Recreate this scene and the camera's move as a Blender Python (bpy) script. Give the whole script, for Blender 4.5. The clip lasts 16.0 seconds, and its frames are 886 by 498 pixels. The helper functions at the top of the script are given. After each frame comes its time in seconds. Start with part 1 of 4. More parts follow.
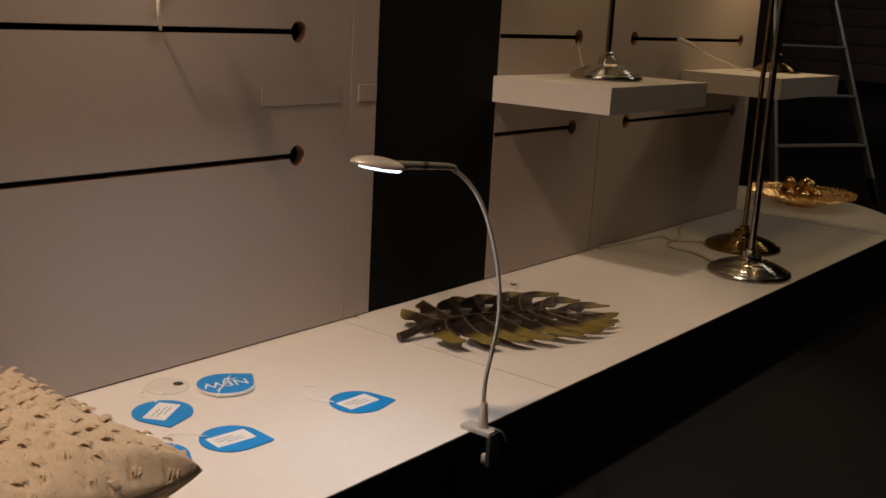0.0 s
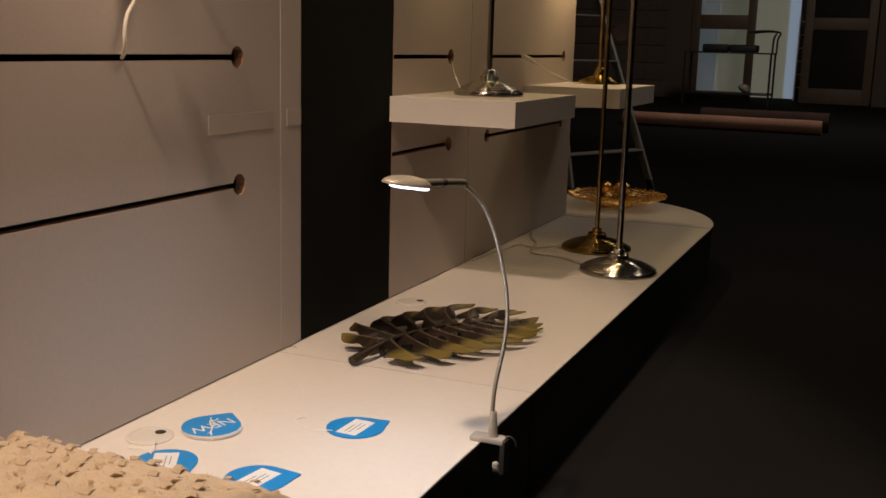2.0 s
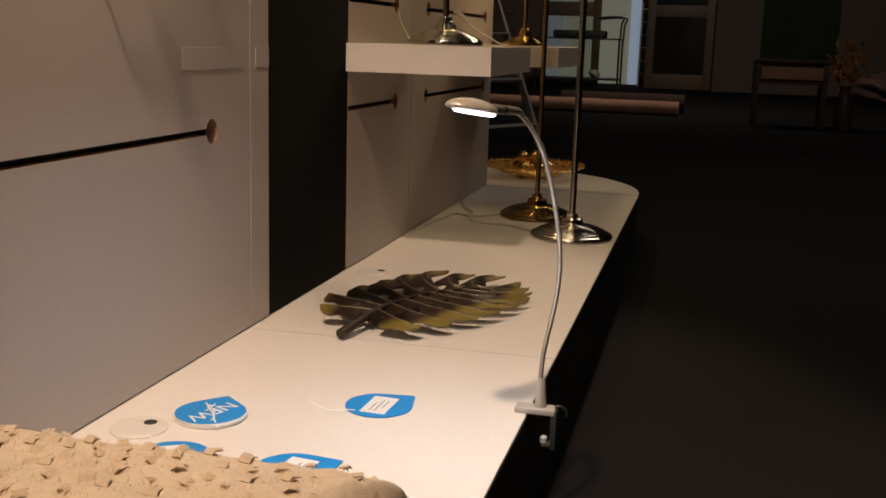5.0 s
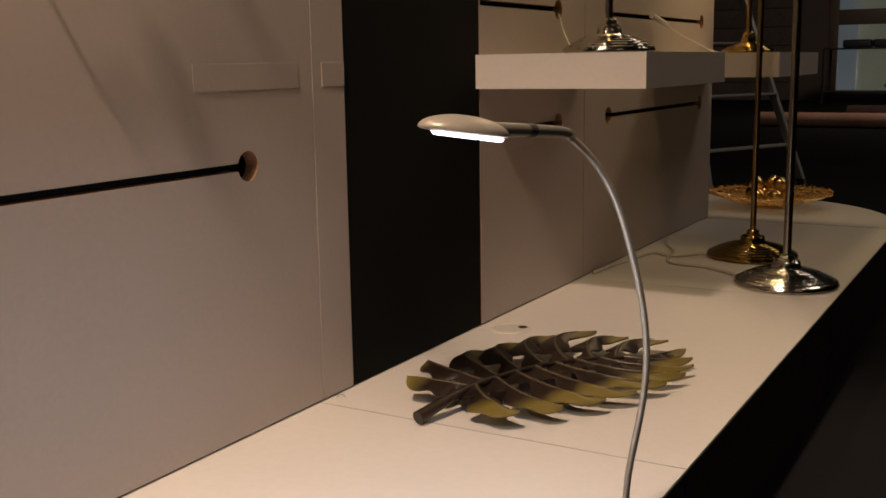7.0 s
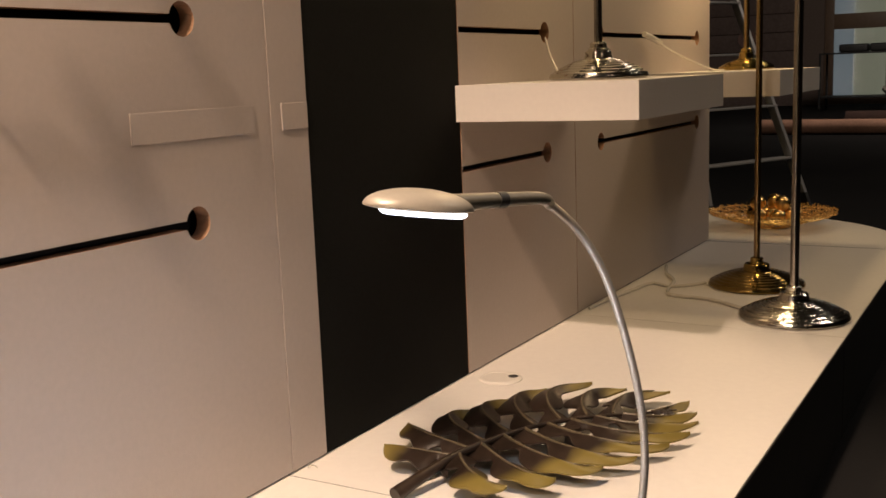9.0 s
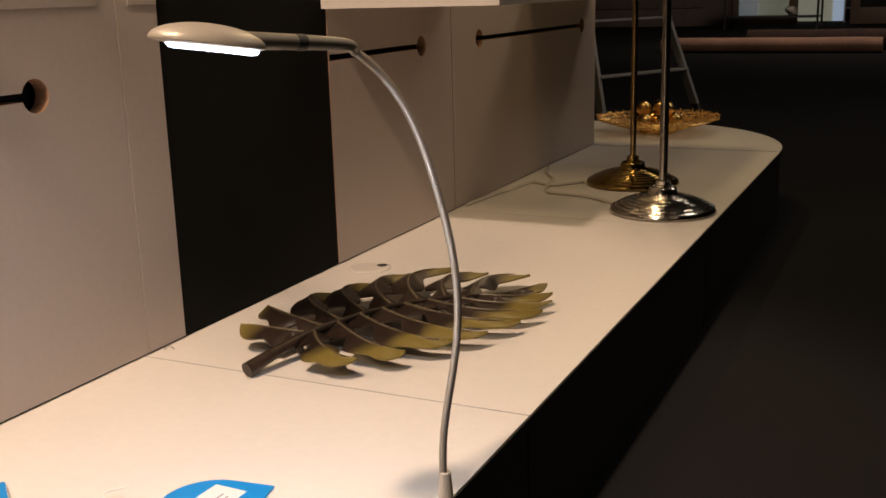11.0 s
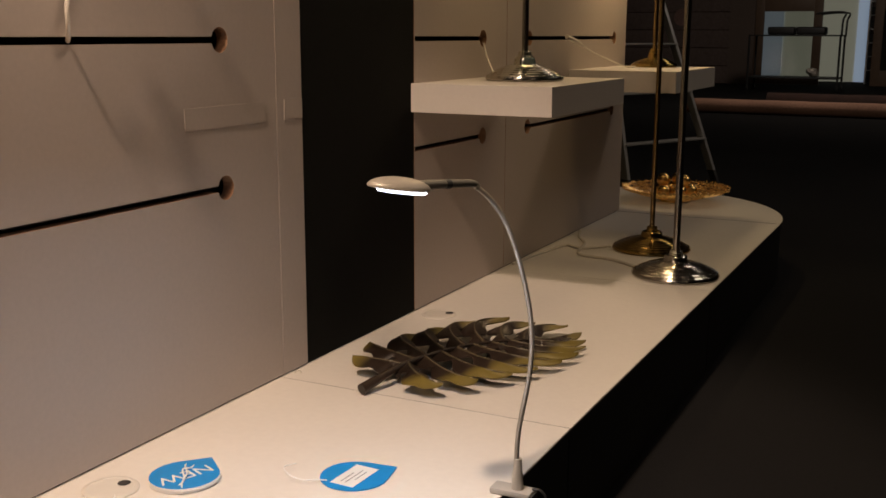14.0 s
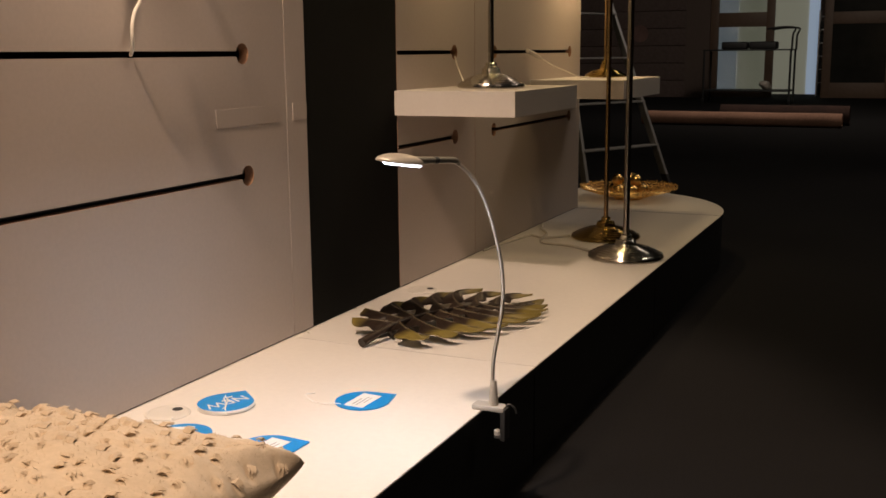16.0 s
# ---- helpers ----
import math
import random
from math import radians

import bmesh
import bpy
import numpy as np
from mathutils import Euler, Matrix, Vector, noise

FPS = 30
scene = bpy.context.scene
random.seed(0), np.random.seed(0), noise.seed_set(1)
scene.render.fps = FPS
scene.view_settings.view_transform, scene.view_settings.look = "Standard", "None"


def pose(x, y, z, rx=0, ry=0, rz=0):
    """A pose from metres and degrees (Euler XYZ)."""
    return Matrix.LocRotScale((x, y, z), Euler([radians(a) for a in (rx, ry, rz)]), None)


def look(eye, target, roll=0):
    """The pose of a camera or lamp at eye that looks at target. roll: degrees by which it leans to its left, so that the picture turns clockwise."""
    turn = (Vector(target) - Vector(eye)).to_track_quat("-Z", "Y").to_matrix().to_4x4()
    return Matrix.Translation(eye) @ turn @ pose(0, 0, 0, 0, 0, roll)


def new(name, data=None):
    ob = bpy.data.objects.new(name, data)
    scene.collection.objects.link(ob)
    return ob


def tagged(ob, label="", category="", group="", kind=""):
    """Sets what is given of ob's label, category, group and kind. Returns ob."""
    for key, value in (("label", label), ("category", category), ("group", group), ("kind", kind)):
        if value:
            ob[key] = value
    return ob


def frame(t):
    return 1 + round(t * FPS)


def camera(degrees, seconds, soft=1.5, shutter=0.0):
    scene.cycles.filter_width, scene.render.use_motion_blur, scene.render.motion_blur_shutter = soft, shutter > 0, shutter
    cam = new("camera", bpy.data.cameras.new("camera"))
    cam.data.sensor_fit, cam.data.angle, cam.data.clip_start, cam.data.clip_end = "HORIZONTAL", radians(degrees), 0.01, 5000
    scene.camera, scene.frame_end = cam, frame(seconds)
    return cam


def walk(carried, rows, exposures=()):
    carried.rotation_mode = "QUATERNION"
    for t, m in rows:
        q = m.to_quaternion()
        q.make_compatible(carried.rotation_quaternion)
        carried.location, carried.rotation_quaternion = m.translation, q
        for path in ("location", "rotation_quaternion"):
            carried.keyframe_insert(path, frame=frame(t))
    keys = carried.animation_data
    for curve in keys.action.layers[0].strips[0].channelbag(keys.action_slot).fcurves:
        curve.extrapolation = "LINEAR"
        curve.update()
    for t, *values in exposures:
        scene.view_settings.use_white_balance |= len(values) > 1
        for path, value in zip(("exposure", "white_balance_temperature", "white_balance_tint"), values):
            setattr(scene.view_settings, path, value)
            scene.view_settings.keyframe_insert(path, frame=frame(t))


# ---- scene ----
cam = camera(46.2, 16.0, soft=1.6)
PATH = [
    (0, (-0.01, 0.015, 0.762), (-1.212, 1.547, 0.307), 3.1),
    (0.5, (-0.048, -0.002, 0.767), (-1.174, 1.596, 0.345), 3.9),
    (1, (-0.132, -0.044, 0.769), (-1.186, 1.599, 0.332), 4.4),
    (1.5, (-0.231, -0.115, 0.763), (-1.111, 1.636, 0.36), 3.4),
    (2, (-0.32, -0.194, 0.74), (-1.088, 1.611, 0.35), 1.6),
    (2.5, (-0.416, -0.232, 0.715), (-1.011, 1.638, 0.326), 1.3),
    (3, (-0.515, -0.25, 0.679), (-0.962, 1.66, 0.289), 1.5),
    (3.2, (-0.553, -0.243, 0.668), (-0.939, 1.679, 0.271), 2.0),
    (5.3, (-0.623, -0.059, 0.635), (-1.151, 1.83, 0.242), 1.6),
    (5.5, (-0.597, -0.024, 0.634), (-1.187, 1.847, 0.244), 1.9),
    (6, (-0.541, 0.091, 0.636), (-1.293, 1.904, 0.251), 2.0),
    (6.5, (-0.51, 0.218, 0.624), (-1.403, 1.967, 0.248), 0.4),
    (7, (-0.51, 0.32, 0.614), (-1.495, 2.024, 0.261), -0.9),
    (7.5, (-0.532, 0.399, 0.625), (-1.529, 2.101, 0.296), -1.7),
    (8, (-0.539, 0.432, 0.627), (-1.522, 2.141, 0.289), -2.1),
    (8.5, (-0.546, 0.436, 0.637), (-1.538, 2.141, 0.307), -2.1),
    (9, (-0.548, 0.444, 0.643), (-1.535, 2.152, 0.311), -2.2),
    (9.5, (-0.526, 0.45, 0.641), (-1.479, 2.174, 0.296), -2.4),
    (10, (-0.479, 0.461, 0.609), (-1.321, 2.227, 0.195), -2.2),
    (10.2, (-0.467, 0.463, 0.591), (-1.282, 2.232, 0.138), -2.0),
    (12.3, (-0.489, 0.392, 0.605), (-1.384, 2.109, 0.102), 0.3),
    (12.5, (-0.479, 0.357, 0.619), (-1.392, 2.071, 0.14), 0.3),
    (13, (-0.448, 0.269, 0.653), (-1.353, 1.985, 0.168), 0.5),
    (13.5, (-0.406, 0.161, 0.686), (-1.293, 1.888, 0.205), 0.3),
    (14, (-0.365, 0.064, 0.717), (-1.24, 1.816, 0.311), 0.2),
    (14.5, (-0.324, -0.035, 0.73), (-1.159, 1.74, 0.342), -0.2),
    (15, (-0.29, -0.124, 0.739), (-1.106, 1.671, 0.407), -0.2),
    (15.5, (-0.271, -0.197, 0.719), (-1.127, 1.572, 0.349), -1.0),
    (16, (-0.247, -0.246, 0.706), (-1.067, 1.54, 0.335), -0.5),
]
# the clip's own brightening and darkening, in stops
EXPOSURES = [(0, -0.58), (0.5, -0.50), (1, -0.25), (1.5, -0.22), (2, -0.23), (2.5, -0.15), (3, -0.04), (5.5, -0.12), (6, -0.15), (6.5, -0.15), (7, -0.15), (7.5, -0.08), (8, 0.22), (8.5, 0.52), (9, 0.70), (9.5, 0.80), (10, 0.72), (12.5, -0.20), (13, -0.19), (13.5, -0.17), (14, -0.15), (14.5, -0.20), (15, -0.10), (15.5, 0.0), (16, 0.12)]
walk(cam, [(t, look(eye, target, roll)) for t, eye, target, roll in PATH], EXPOSURES)

# ---- light ----
world = bpy.data.worlds.new("hall_air")
scene.world = world
world.use_nodes = True
world.node_tree.nodes["Background"].inputs[0].default_value = (0.9, 0.8, 0.7, 1)
world.node_tree.nodes["Background"].inputs[1].default_value = 0.011


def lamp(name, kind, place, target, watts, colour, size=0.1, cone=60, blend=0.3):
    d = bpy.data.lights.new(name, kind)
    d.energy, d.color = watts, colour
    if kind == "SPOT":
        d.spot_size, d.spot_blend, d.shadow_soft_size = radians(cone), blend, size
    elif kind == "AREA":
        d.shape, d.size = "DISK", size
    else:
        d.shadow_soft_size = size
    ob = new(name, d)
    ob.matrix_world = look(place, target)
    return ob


WARM, AMBER, COOL = (1.0, 0.725, 0.52), (1.0, 0.70, 0.36), (0.80, 0.87, 1.0)
lamp("track_spot", "SPOT", (-1.00, -0.40, 2.78), (-1.32, 0.70, 0.2), 296, WARM, 0.075, 52, 0.32)
lamp("second_track_spot", "SPOT", (-0.86, 0.45, 2.75), (-1.10, 0.80, 0.3), 11, WARM, 0.05, 28, 0.8)
lamp("wall_wash_spot", "SPOT", (1.35, -0.2, 2.7), (-1.30, 1.0, 0.55), 9, WARM, 0.22, 42, 0.8)
# three unseen fill lights, added only to brighten the dim hall
lamp("hall_fill", "AREA", (1.6, 4.6, 3.1), (0.9, 4.6, 0), 15.0, (1.0, 0.87, 0.74), 1.4)
lamp("mid_hall_fill", "AREA", (-0.4, 5.0, 3.1), (-1.6, 6.0, 0), 10, (1.0, 0.82, 0.66), 0.6)
lamp("far_hall_fill", "AREA", (-1.0, 10.0, 3.1), (-1.2, 13.0, 0), 46, (1.0, 0.85, 0.72), 1.0)
lamp("shelf_bulb", "AREA", (-1.165, 2.03, 1.06), (-1.165, 2.03, 0), 0.38, AMBER, 0.06)
lamp("second_shelf_bulb", "AREA", (-1.175, 3.03, 1.06), (-1.175, 3.03, 0), 1.3, AMBER, 0.06)
lamp("chrome_bulb", "AREA", (-0.922, 2.36, 1.50), (-0.922, 2.36, 0), 1.1, AMBER, 0.09)
lamp("brass_bulb", "AREA", (-1.05, 2.625, 1.50), (-1.05, 2.625, 0), 1.0, AMBER, 0.09)
lamp("wall_lamp_bulb", "AREA", (-1.11, 0.93, 1.012), (-1.20, 0.98, 0), 0.6, WARM, 0.09)
lamp("led_glow", "AREA", (-0.8600, 0.958, 0.5515), (-0.88, 0.945, 0.18), 0.75, COOL, 0.034)


# ---- materials ----
def mat(name, colour, rough=0.5, metal=0.0, vary=0.12, grain=60.0, blotch=4.0, bump=0.1, bump_scale=None, spec=0.5, coat=0.0):
    """A surface with broad stains, fine grain and relief."""
    m = bpy.data.materials.new(name)
    m.use_nodes = True
    nt = m.node_tree
    b = nt.nodes["Principled BSDF"]
    co = nt.nodes.new("ShaderNodeTexCoord")
    n1, n2 = nt.nodes.new("ShaderNodeTexNoise"), nt.nodes.new("ShaderNodeTexNoise")
    n1.inputs["Scale"].default_value, n1.inputs["Detail"].default_value = blotch, 4
    n2.inputs["Scale"].default_value, n2.inputs["Detail"].default_value = grain, 6
    add = nt.nodes.new("ShaderNodeMix")
    add.data_type = "FLOAT"
    add.inputs[0].default_value = 0.45
    ramp = nt.nodes.new("ShaderNodeValToRGB")
    lo, hi = [max(0, c * (1 - vary)) for c in colour], [min(1, c * (1 + vary)) for c in colour]
    ramp.color_ramp.elements[0].position, ramp.color_ramp.elements[1].position = 0.3, 0.7
    ramp.color_ramp.elements[0].color, ramp.color_ramp.elements[1].color = (*lo, 1), (*hi, 1)
    for n in (n1, n2):
        nt.links.new(co.outputs["Object"], n.inputs["Vector"])
    nt.links.new(n1.outputs[0], add.inputs[2])
    nt.links.new(n2.outputs[0], add.inputs[3])
    nt.links.new(add.outputs[0], ramp.inputs[0])
    nt.links.new(ramp.outputs[0], b.inputs["Base Color"])
    rr = nt.nodes.new("ShaderNodeMapRange")
    rr.inputs["To Min"].default_value, rr.inputs["To Max"].default_value = max(0.02, rough - 0.06), min(1, rough + 0.06)
    nt.links.new(n1.outputs[0], rr.inputs["Value"])
    nt.links.new(rr.outputs[0], b.inputs["Roughness"])
    b.inputs["Metallic"].default_value = metal
    b.inputs["Specular IOR Level"].default_value = spec
    b.inputs["Coat Weight"].default_value = coat
    if bump:
        bp = nt.nodes.new("ShaderNodeBump")
        bp.inputs["Strength"].default_value, bp.inputs["Distance"].default_value = bump, 0.001
        src = n2
        if bump_scale:
            src = nt.nodes.new("ShaderNodeTexNoise")
            src.inputs["Scale"].default_value, src.inputs["Detail"].default_value = bump_scale, 3
            nt.links.new(co.outputs["Object"], src.inputs["Vector"])
        nt.links.new(src.outputs[0], bp.inputs["Height"])
        nt.links.new(bp.outputs[0], b.inputs["Normal"])
    return m


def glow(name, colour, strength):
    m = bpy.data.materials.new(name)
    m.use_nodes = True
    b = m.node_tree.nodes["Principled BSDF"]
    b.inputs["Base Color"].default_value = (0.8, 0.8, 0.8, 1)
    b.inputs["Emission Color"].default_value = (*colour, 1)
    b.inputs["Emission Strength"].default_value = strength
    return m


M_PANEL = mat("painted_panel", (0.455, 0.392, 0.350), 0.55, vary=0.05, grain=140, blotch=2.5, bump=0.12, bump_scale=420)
M_BOARD = mat("white_laminate", (0.78, 0.735, 0.68), 0.42, vary=0.04, grain=90, blotch=3, bump=0.05, bump_scale=500)
M_SHELF = mat("shelf_paint", (0.70, 0.65, 0.60), 0.5, vary=0.04, grain=120, bump=0.06, bump_scale=400)
M_BLACK = mat("black_cloth", (0.0095, 0.0095, 0.0085), 0.95, vary=0.3, grain=300, blotch=6, bump=0.4, bump_scale=900, spec=0.1)
M_FASCIA = mat("black_fascia", (0.012, 0.012, 0.012), 0.6, vary=0.3, grain=90, bump=0.1, spec=0.3)
M_MDF = mat("raw_fibreboard", (0.30, 0.17, 0.10), 0.85, vary=0.2, grain=220, bump=0.3)
M_CAVITY = mat("dark_backing", (0.03, 0.02, 0.016), 0.9, vary=0.3)
M_CARPET = mat("dark_carpet", (0.0155, 0.0150, 0.0155), 0.95, vary=0.35, grain=180, blotch=1.2, bump=0.8, bump_scale=350, spec=0.1)
M_HALL = mat("dim_hall_paint", (0.16, 0.12, 0.10), 0.8, vary=0.12, grain=30, blotch=0.8, bump=0.1)
M_CEIL = mat("dark_ceiling", (0.05, 0.045, 0.04), 0.9, vary=0.1, grain=30, blotch=1)
M_CHROME = mat("chrome", (0.66, 0.63, 0.55), 0.12, 1.0, vary=0.08, grain=60, bump=1.0, bump_scale=95)
M_BRASS = mat("polished_brass", (0.40, 0.275, 0.085), 0.12, 1.0, vary=0.1, grain=60, bump=0.6, bump_scale=110)
M_POLE = mat("brushed_steel", (0.36, 0.33, 0.29), 0.24, 1.0, vary=0.08, grain=200)
M_POLEB = mat("aged_brass", (0.34, 0.235, 0.11), 0.26, 1.0, vary=0.1, grain=200)
M_GOLD = mat("gold_wire", (1.0, 0.66, 0.27), 0.38, 1.0, vary=0.15, grain=150)
M_BALL = mat("polished_gold", (1.0, 0.62, 0.24), 0.27, 1.0, vary=0.12, grain=90, bump=0.3, bump_scale=70)
M_BEAD = mat("gold_bead", (1.0, 0.58, 0.22), 0.14, 0.6, vary=0.2, grain=150)
M_GREY = mat("champagne_plastic", (0.46, 0.42, 0.36), 0.38, 0.25, vary=0.06, grain=300, bump=0.05)
M_NECK = mat("gooseneck_metal", (0.40, 0.365, 0.32), 0.45, 0.8, vary=0.08, grain=300)
M_SLEEVE = mat("dark_champagne_plastic", (0.20, 0.185, 0.15), 0.42, 0.3, vary=0.08, grain=300, bump=0.05)
M_CLAMP = mat("clamp_plastic", (0.42, 0.40, 0.37), 0.45, vary=0.06, grain=200)
M_DARK = mat("dark_plastic", (0.03, 0.03, 0.03), 0.5, vary=0.1)
M_LED = glow("led_diffuser", (0.80, 0.84, 1.0), 5.0)
M_BLUE = mat("blue_card", (0.012, 0.27, 0.72), 0.4, vary=0.05, grain=200, bump=0.03)
M_CARD = mat("white_card", (0.80, 0.80, 0.80), 0.55, vary=0.03, grain=200, bump=0.03)
M_INK = mat("grey_ink", (0.35, 0.34, 0.36), 0.7, vary=0.1)
M_CORD = mat("clear_cord", (0.75, 0.70, 0.62), 0.25, vary=0.05, grain=100)
M_STRING = mat("white_elastic", (0.85, 0.84, 0.82), 0.6, vary=0.05, grain=300)
M_GROMMET = mat("ivory_plastic", (0.71, 0.67, 0.61), 0.35, vary=0.03, grain=100)
M_CUSHION = mat("beige_knit", (0.58, 0.47, 0.345), 0.95, vary=0.10, grain=160, blotch=10, bump=0.6, bump_scale=420, spec=0.1)
M_ALU = mat("aluminium", (0.58, 0.57, 0.56), 0.42, 0.6, vary=0.1, grain=90)
M_RUG1 = mat("salmon_rug_back", (0.45, 0.25, 0.17), 0.95, vary=0.25, grain=60, blotch=3, bump=0.6)
M_RUG2 = mat("red_rug_back", (0.055, 0.028, 0.021), 0.95, vary=0.4, grain=40, blotch=6, bump=0.6)
M_WOOD = mat("brown_door_wood", (0.17, 0.11, 0.072), 0.5, vary=0.2, grain=20, blotch=2)
M_DWOOD = mat("dark_wood", (0.07, 0.035, 0.02), 0.45, vary=0.3, grain=20, blotch=3)
M_BRICK = mat("dim_plank_wall", (0.17, 0.125, 0.11), 0.85, vary=0.3, grain=30, blotch=2)
# emission stands in for the light on the walls of the room behind
M_ROOM = glow("room_glow_green", (0.52, 0.53, 0.38), 0.16)
M_ROOMB = glow("room_glow_blue", (0.42, 0.50, 0.54), 0.16)
M_ROOMC = glow("door_edge_glow", (0.38, 0.50, 0.66), 0.40)
M_SMOKE = mat("smoked_glass", (0.03, 0.03, 0.025), 0.12, vary=0.2, grain=10)
M_ORANGE = mat("dry_orange_leaf", (0.36, 0.15, 0.03), 0.7, vary=0.4, grain=40)
M_GREEN = mat("dark_green_canvas", (0.03, 0.05, 0.02), 0.7, vary=0.5, grain=10, blotch=5)
M_PINK = mat("pale_cloth", (0.28, 0.17, 0.145), 0.9, vary=0.25, grain=40)


def leaf_material():
    """Antique bronze near the rib, olive gold towards the lobes' outer ends, with smoky brown patches."""
    m = mat("bronze_patina", (0.025, 0.0160, 0.0112), 0.36, 0.0, vary=0.6, grain=60, blotch=22, bump=0.15, bump_scale=160, spec=0.4)
    nt = m.node_tree
    b = nt.nodes["Principled BSDF"]
    old = b.inputs["Base Color"].links[0].from_socket
    at = nt.nodes.new("ShaderNodeAttribute")
    at.attribute_name = "outward"
    no = nt.nodes.new("ShaderNodeTexNoise")
    no.inputs["Scale"].default_value = 14
    co = nt.nodes.new("ShaderNodeTexCoord")
    nt.links.new(co.outputs["Object"], no.inputs["Vector"])
    ad = nt.nodes.new("ShaderNodeMath")
    ad.operation = "MULTIPLY_ADD"
    ad.inputs[1].default_value = 0.5
    nt.links.new(no.outputs[0], ad.inputs[0])
    nt.links.new(at.outputs["Fac"], ad.inputs[2])
    ramp = nt.nodes.new("ShaderNodeValToRGB")
    e = ramp.color_ramp.elements
    e[0].position, e[0].color = 0.80, (0, 0, 0, 1)
    e[1].position, e[1].color = 1.18, (1, 1, 1, 1)
    nt.links.new(ad.outputs[0], ramp.inputs[0])
    mx = nt.nodes.new("ShaderNodeMix")
    mx.data_type = "RGBA"
    nt.links.new(ramp.outputs[0], mx.inputs[0])
    nt.links.new(old, mx.inputs[6])
    mx.inputs[7].default_value = (0.170, 0.128, 0.030, 1)
    nt.links.new(mx.outputs[2], b.inputs["Base Color"])
    return m


M_LEAF = leaf_material()
M_VEIN = mat("bronze_vein", (0.105, 0.082, 0.050), 0.38, 0.0, vary=0.35, grain=120, blotch=20, bump=0.1, spec=0.4)


# ---- mesh helpers ----
def finish(bm, name, material, smooth=True):
    me = bpy.data.meshes.new(name)
    bmesh.ops.recalc_face_normals(bm, faces=bm.faces)
    if smooth:
        for f in bm.faces:
            f.smooth = True
        for e in bm.edges:
            if len(e.link_faces) == 2 and e.calc_face_angle(0) > radians(38):
                e.smooth = False
    bm.to_mesh(me)
    bm.free()
    for mt in material if isinstance(material, (list, tuple)) else (material,):
        me.materials.append(mt)
    return me


def part(name, bm, material, parent=None, label="", smooth=True):
    ob = new(name, finish(bm, name, material, smooth))
    if parent:
        ob.parent = parent
    return tagged(ob, label)


def thing(name, place=(0, 0, 0), rz=0, label="", category="", group="", kind=""):
    ob = new(name)
    ob.empty_display_size = 0.02
    ob.matrix_world = pose(*place, 0, 0, rz)
    return tagged(ob, label, category, group, kind)


def box(lo, hi, bevel=0.0, seg=2):
    bm = bmesh.new()
    bmesh.ops.create_cube(bm, size=1)
    for v in bm.verts:
        v.co = Vector([lo[i] + (v.co[i] + 0.5) * (hi[i] - lo[i]) for i in range(3)])
    if bevel:
        bmesh.ops.bevel(bm, geom=list(bm.edges), offset=bevel, segments=seg, profile=0.6, affect="EDGES")
    return bm


def lathe(profile, seg=48, place=(0, 0, 0)):
    """A turned body; profile: radius and height from the bottom to the top."""
    bm = bmesh.new()
    rings = []
    for r, z in profile:
        if r < 1e-6:
            rings.append([bm.verts.new((place[0], place[1], place[2] + z))])
        else:
            rings.append([bm.verts.new((place[0] + r * math.cos(2 * math.pi * i / seg), place[1] + r * math.sin(2 * math.pi * i / seg), place[2] + z)) for i in range(seg)])
    for a, b in zip(rings, rings[1:]):
        for i in range(seg):
            j = (i + 1) % seg
            if len(a) == 1 and len(b) == 1:
                continue
            if len(a) == 1:
                bm.faces.new((a[0], b[j], b[i]))
            elif len(b) == 1:
                bm.faces.new((a[i], a[j], b[0]))
            else:
                bm.faces.new((a[i], a[j], b[j], b[i]))
    return bm


def smooth_line(points, n):
    """Catmull-Rom through the points."""
    p = [Vector(q) for q in points]
    p = [2 * p[0] - p[1]] + p + [2 * p[-1] - p[-2]]
    out = []
    spans = len(p) - 3
    for k in range(n + 1):
        u = k / n * spans
        i = min(int(u), spans - 1)
        t = u - i
        a, b, c, d = p[i:i + 4]
        out.append(0.5 * (2 * b + (c - a) * t + (2 * a - 5 * b + 4 * c - d) * t * t + (3 * b - a - 3 * c + d) * t ** 3))
    return out


def soft_line(points, n):
    """An even curve (cubic B-spline) that the points pull."""
    p = [Vector(q) for q in points]
    p = [2 * p[0] - p[1]] + p + [2 * p[-1] - p[-2]]
    out = []
    spans = len(p) - 3
    for k in range(n + 1):
        u = k / n * spans
        i = min(int(u), spans - 1)
        t = u - i
        a, b, c, d = p[i:i + 4]
        out.append(((1 - t) ** 3 * a + (3 * t ** 3 - 6 * t * t + 4) * b + (-3 * t ** 3 + 3 * t * t + 3 * t + 1) * c + t ** 3 * d) / 6)
    return out


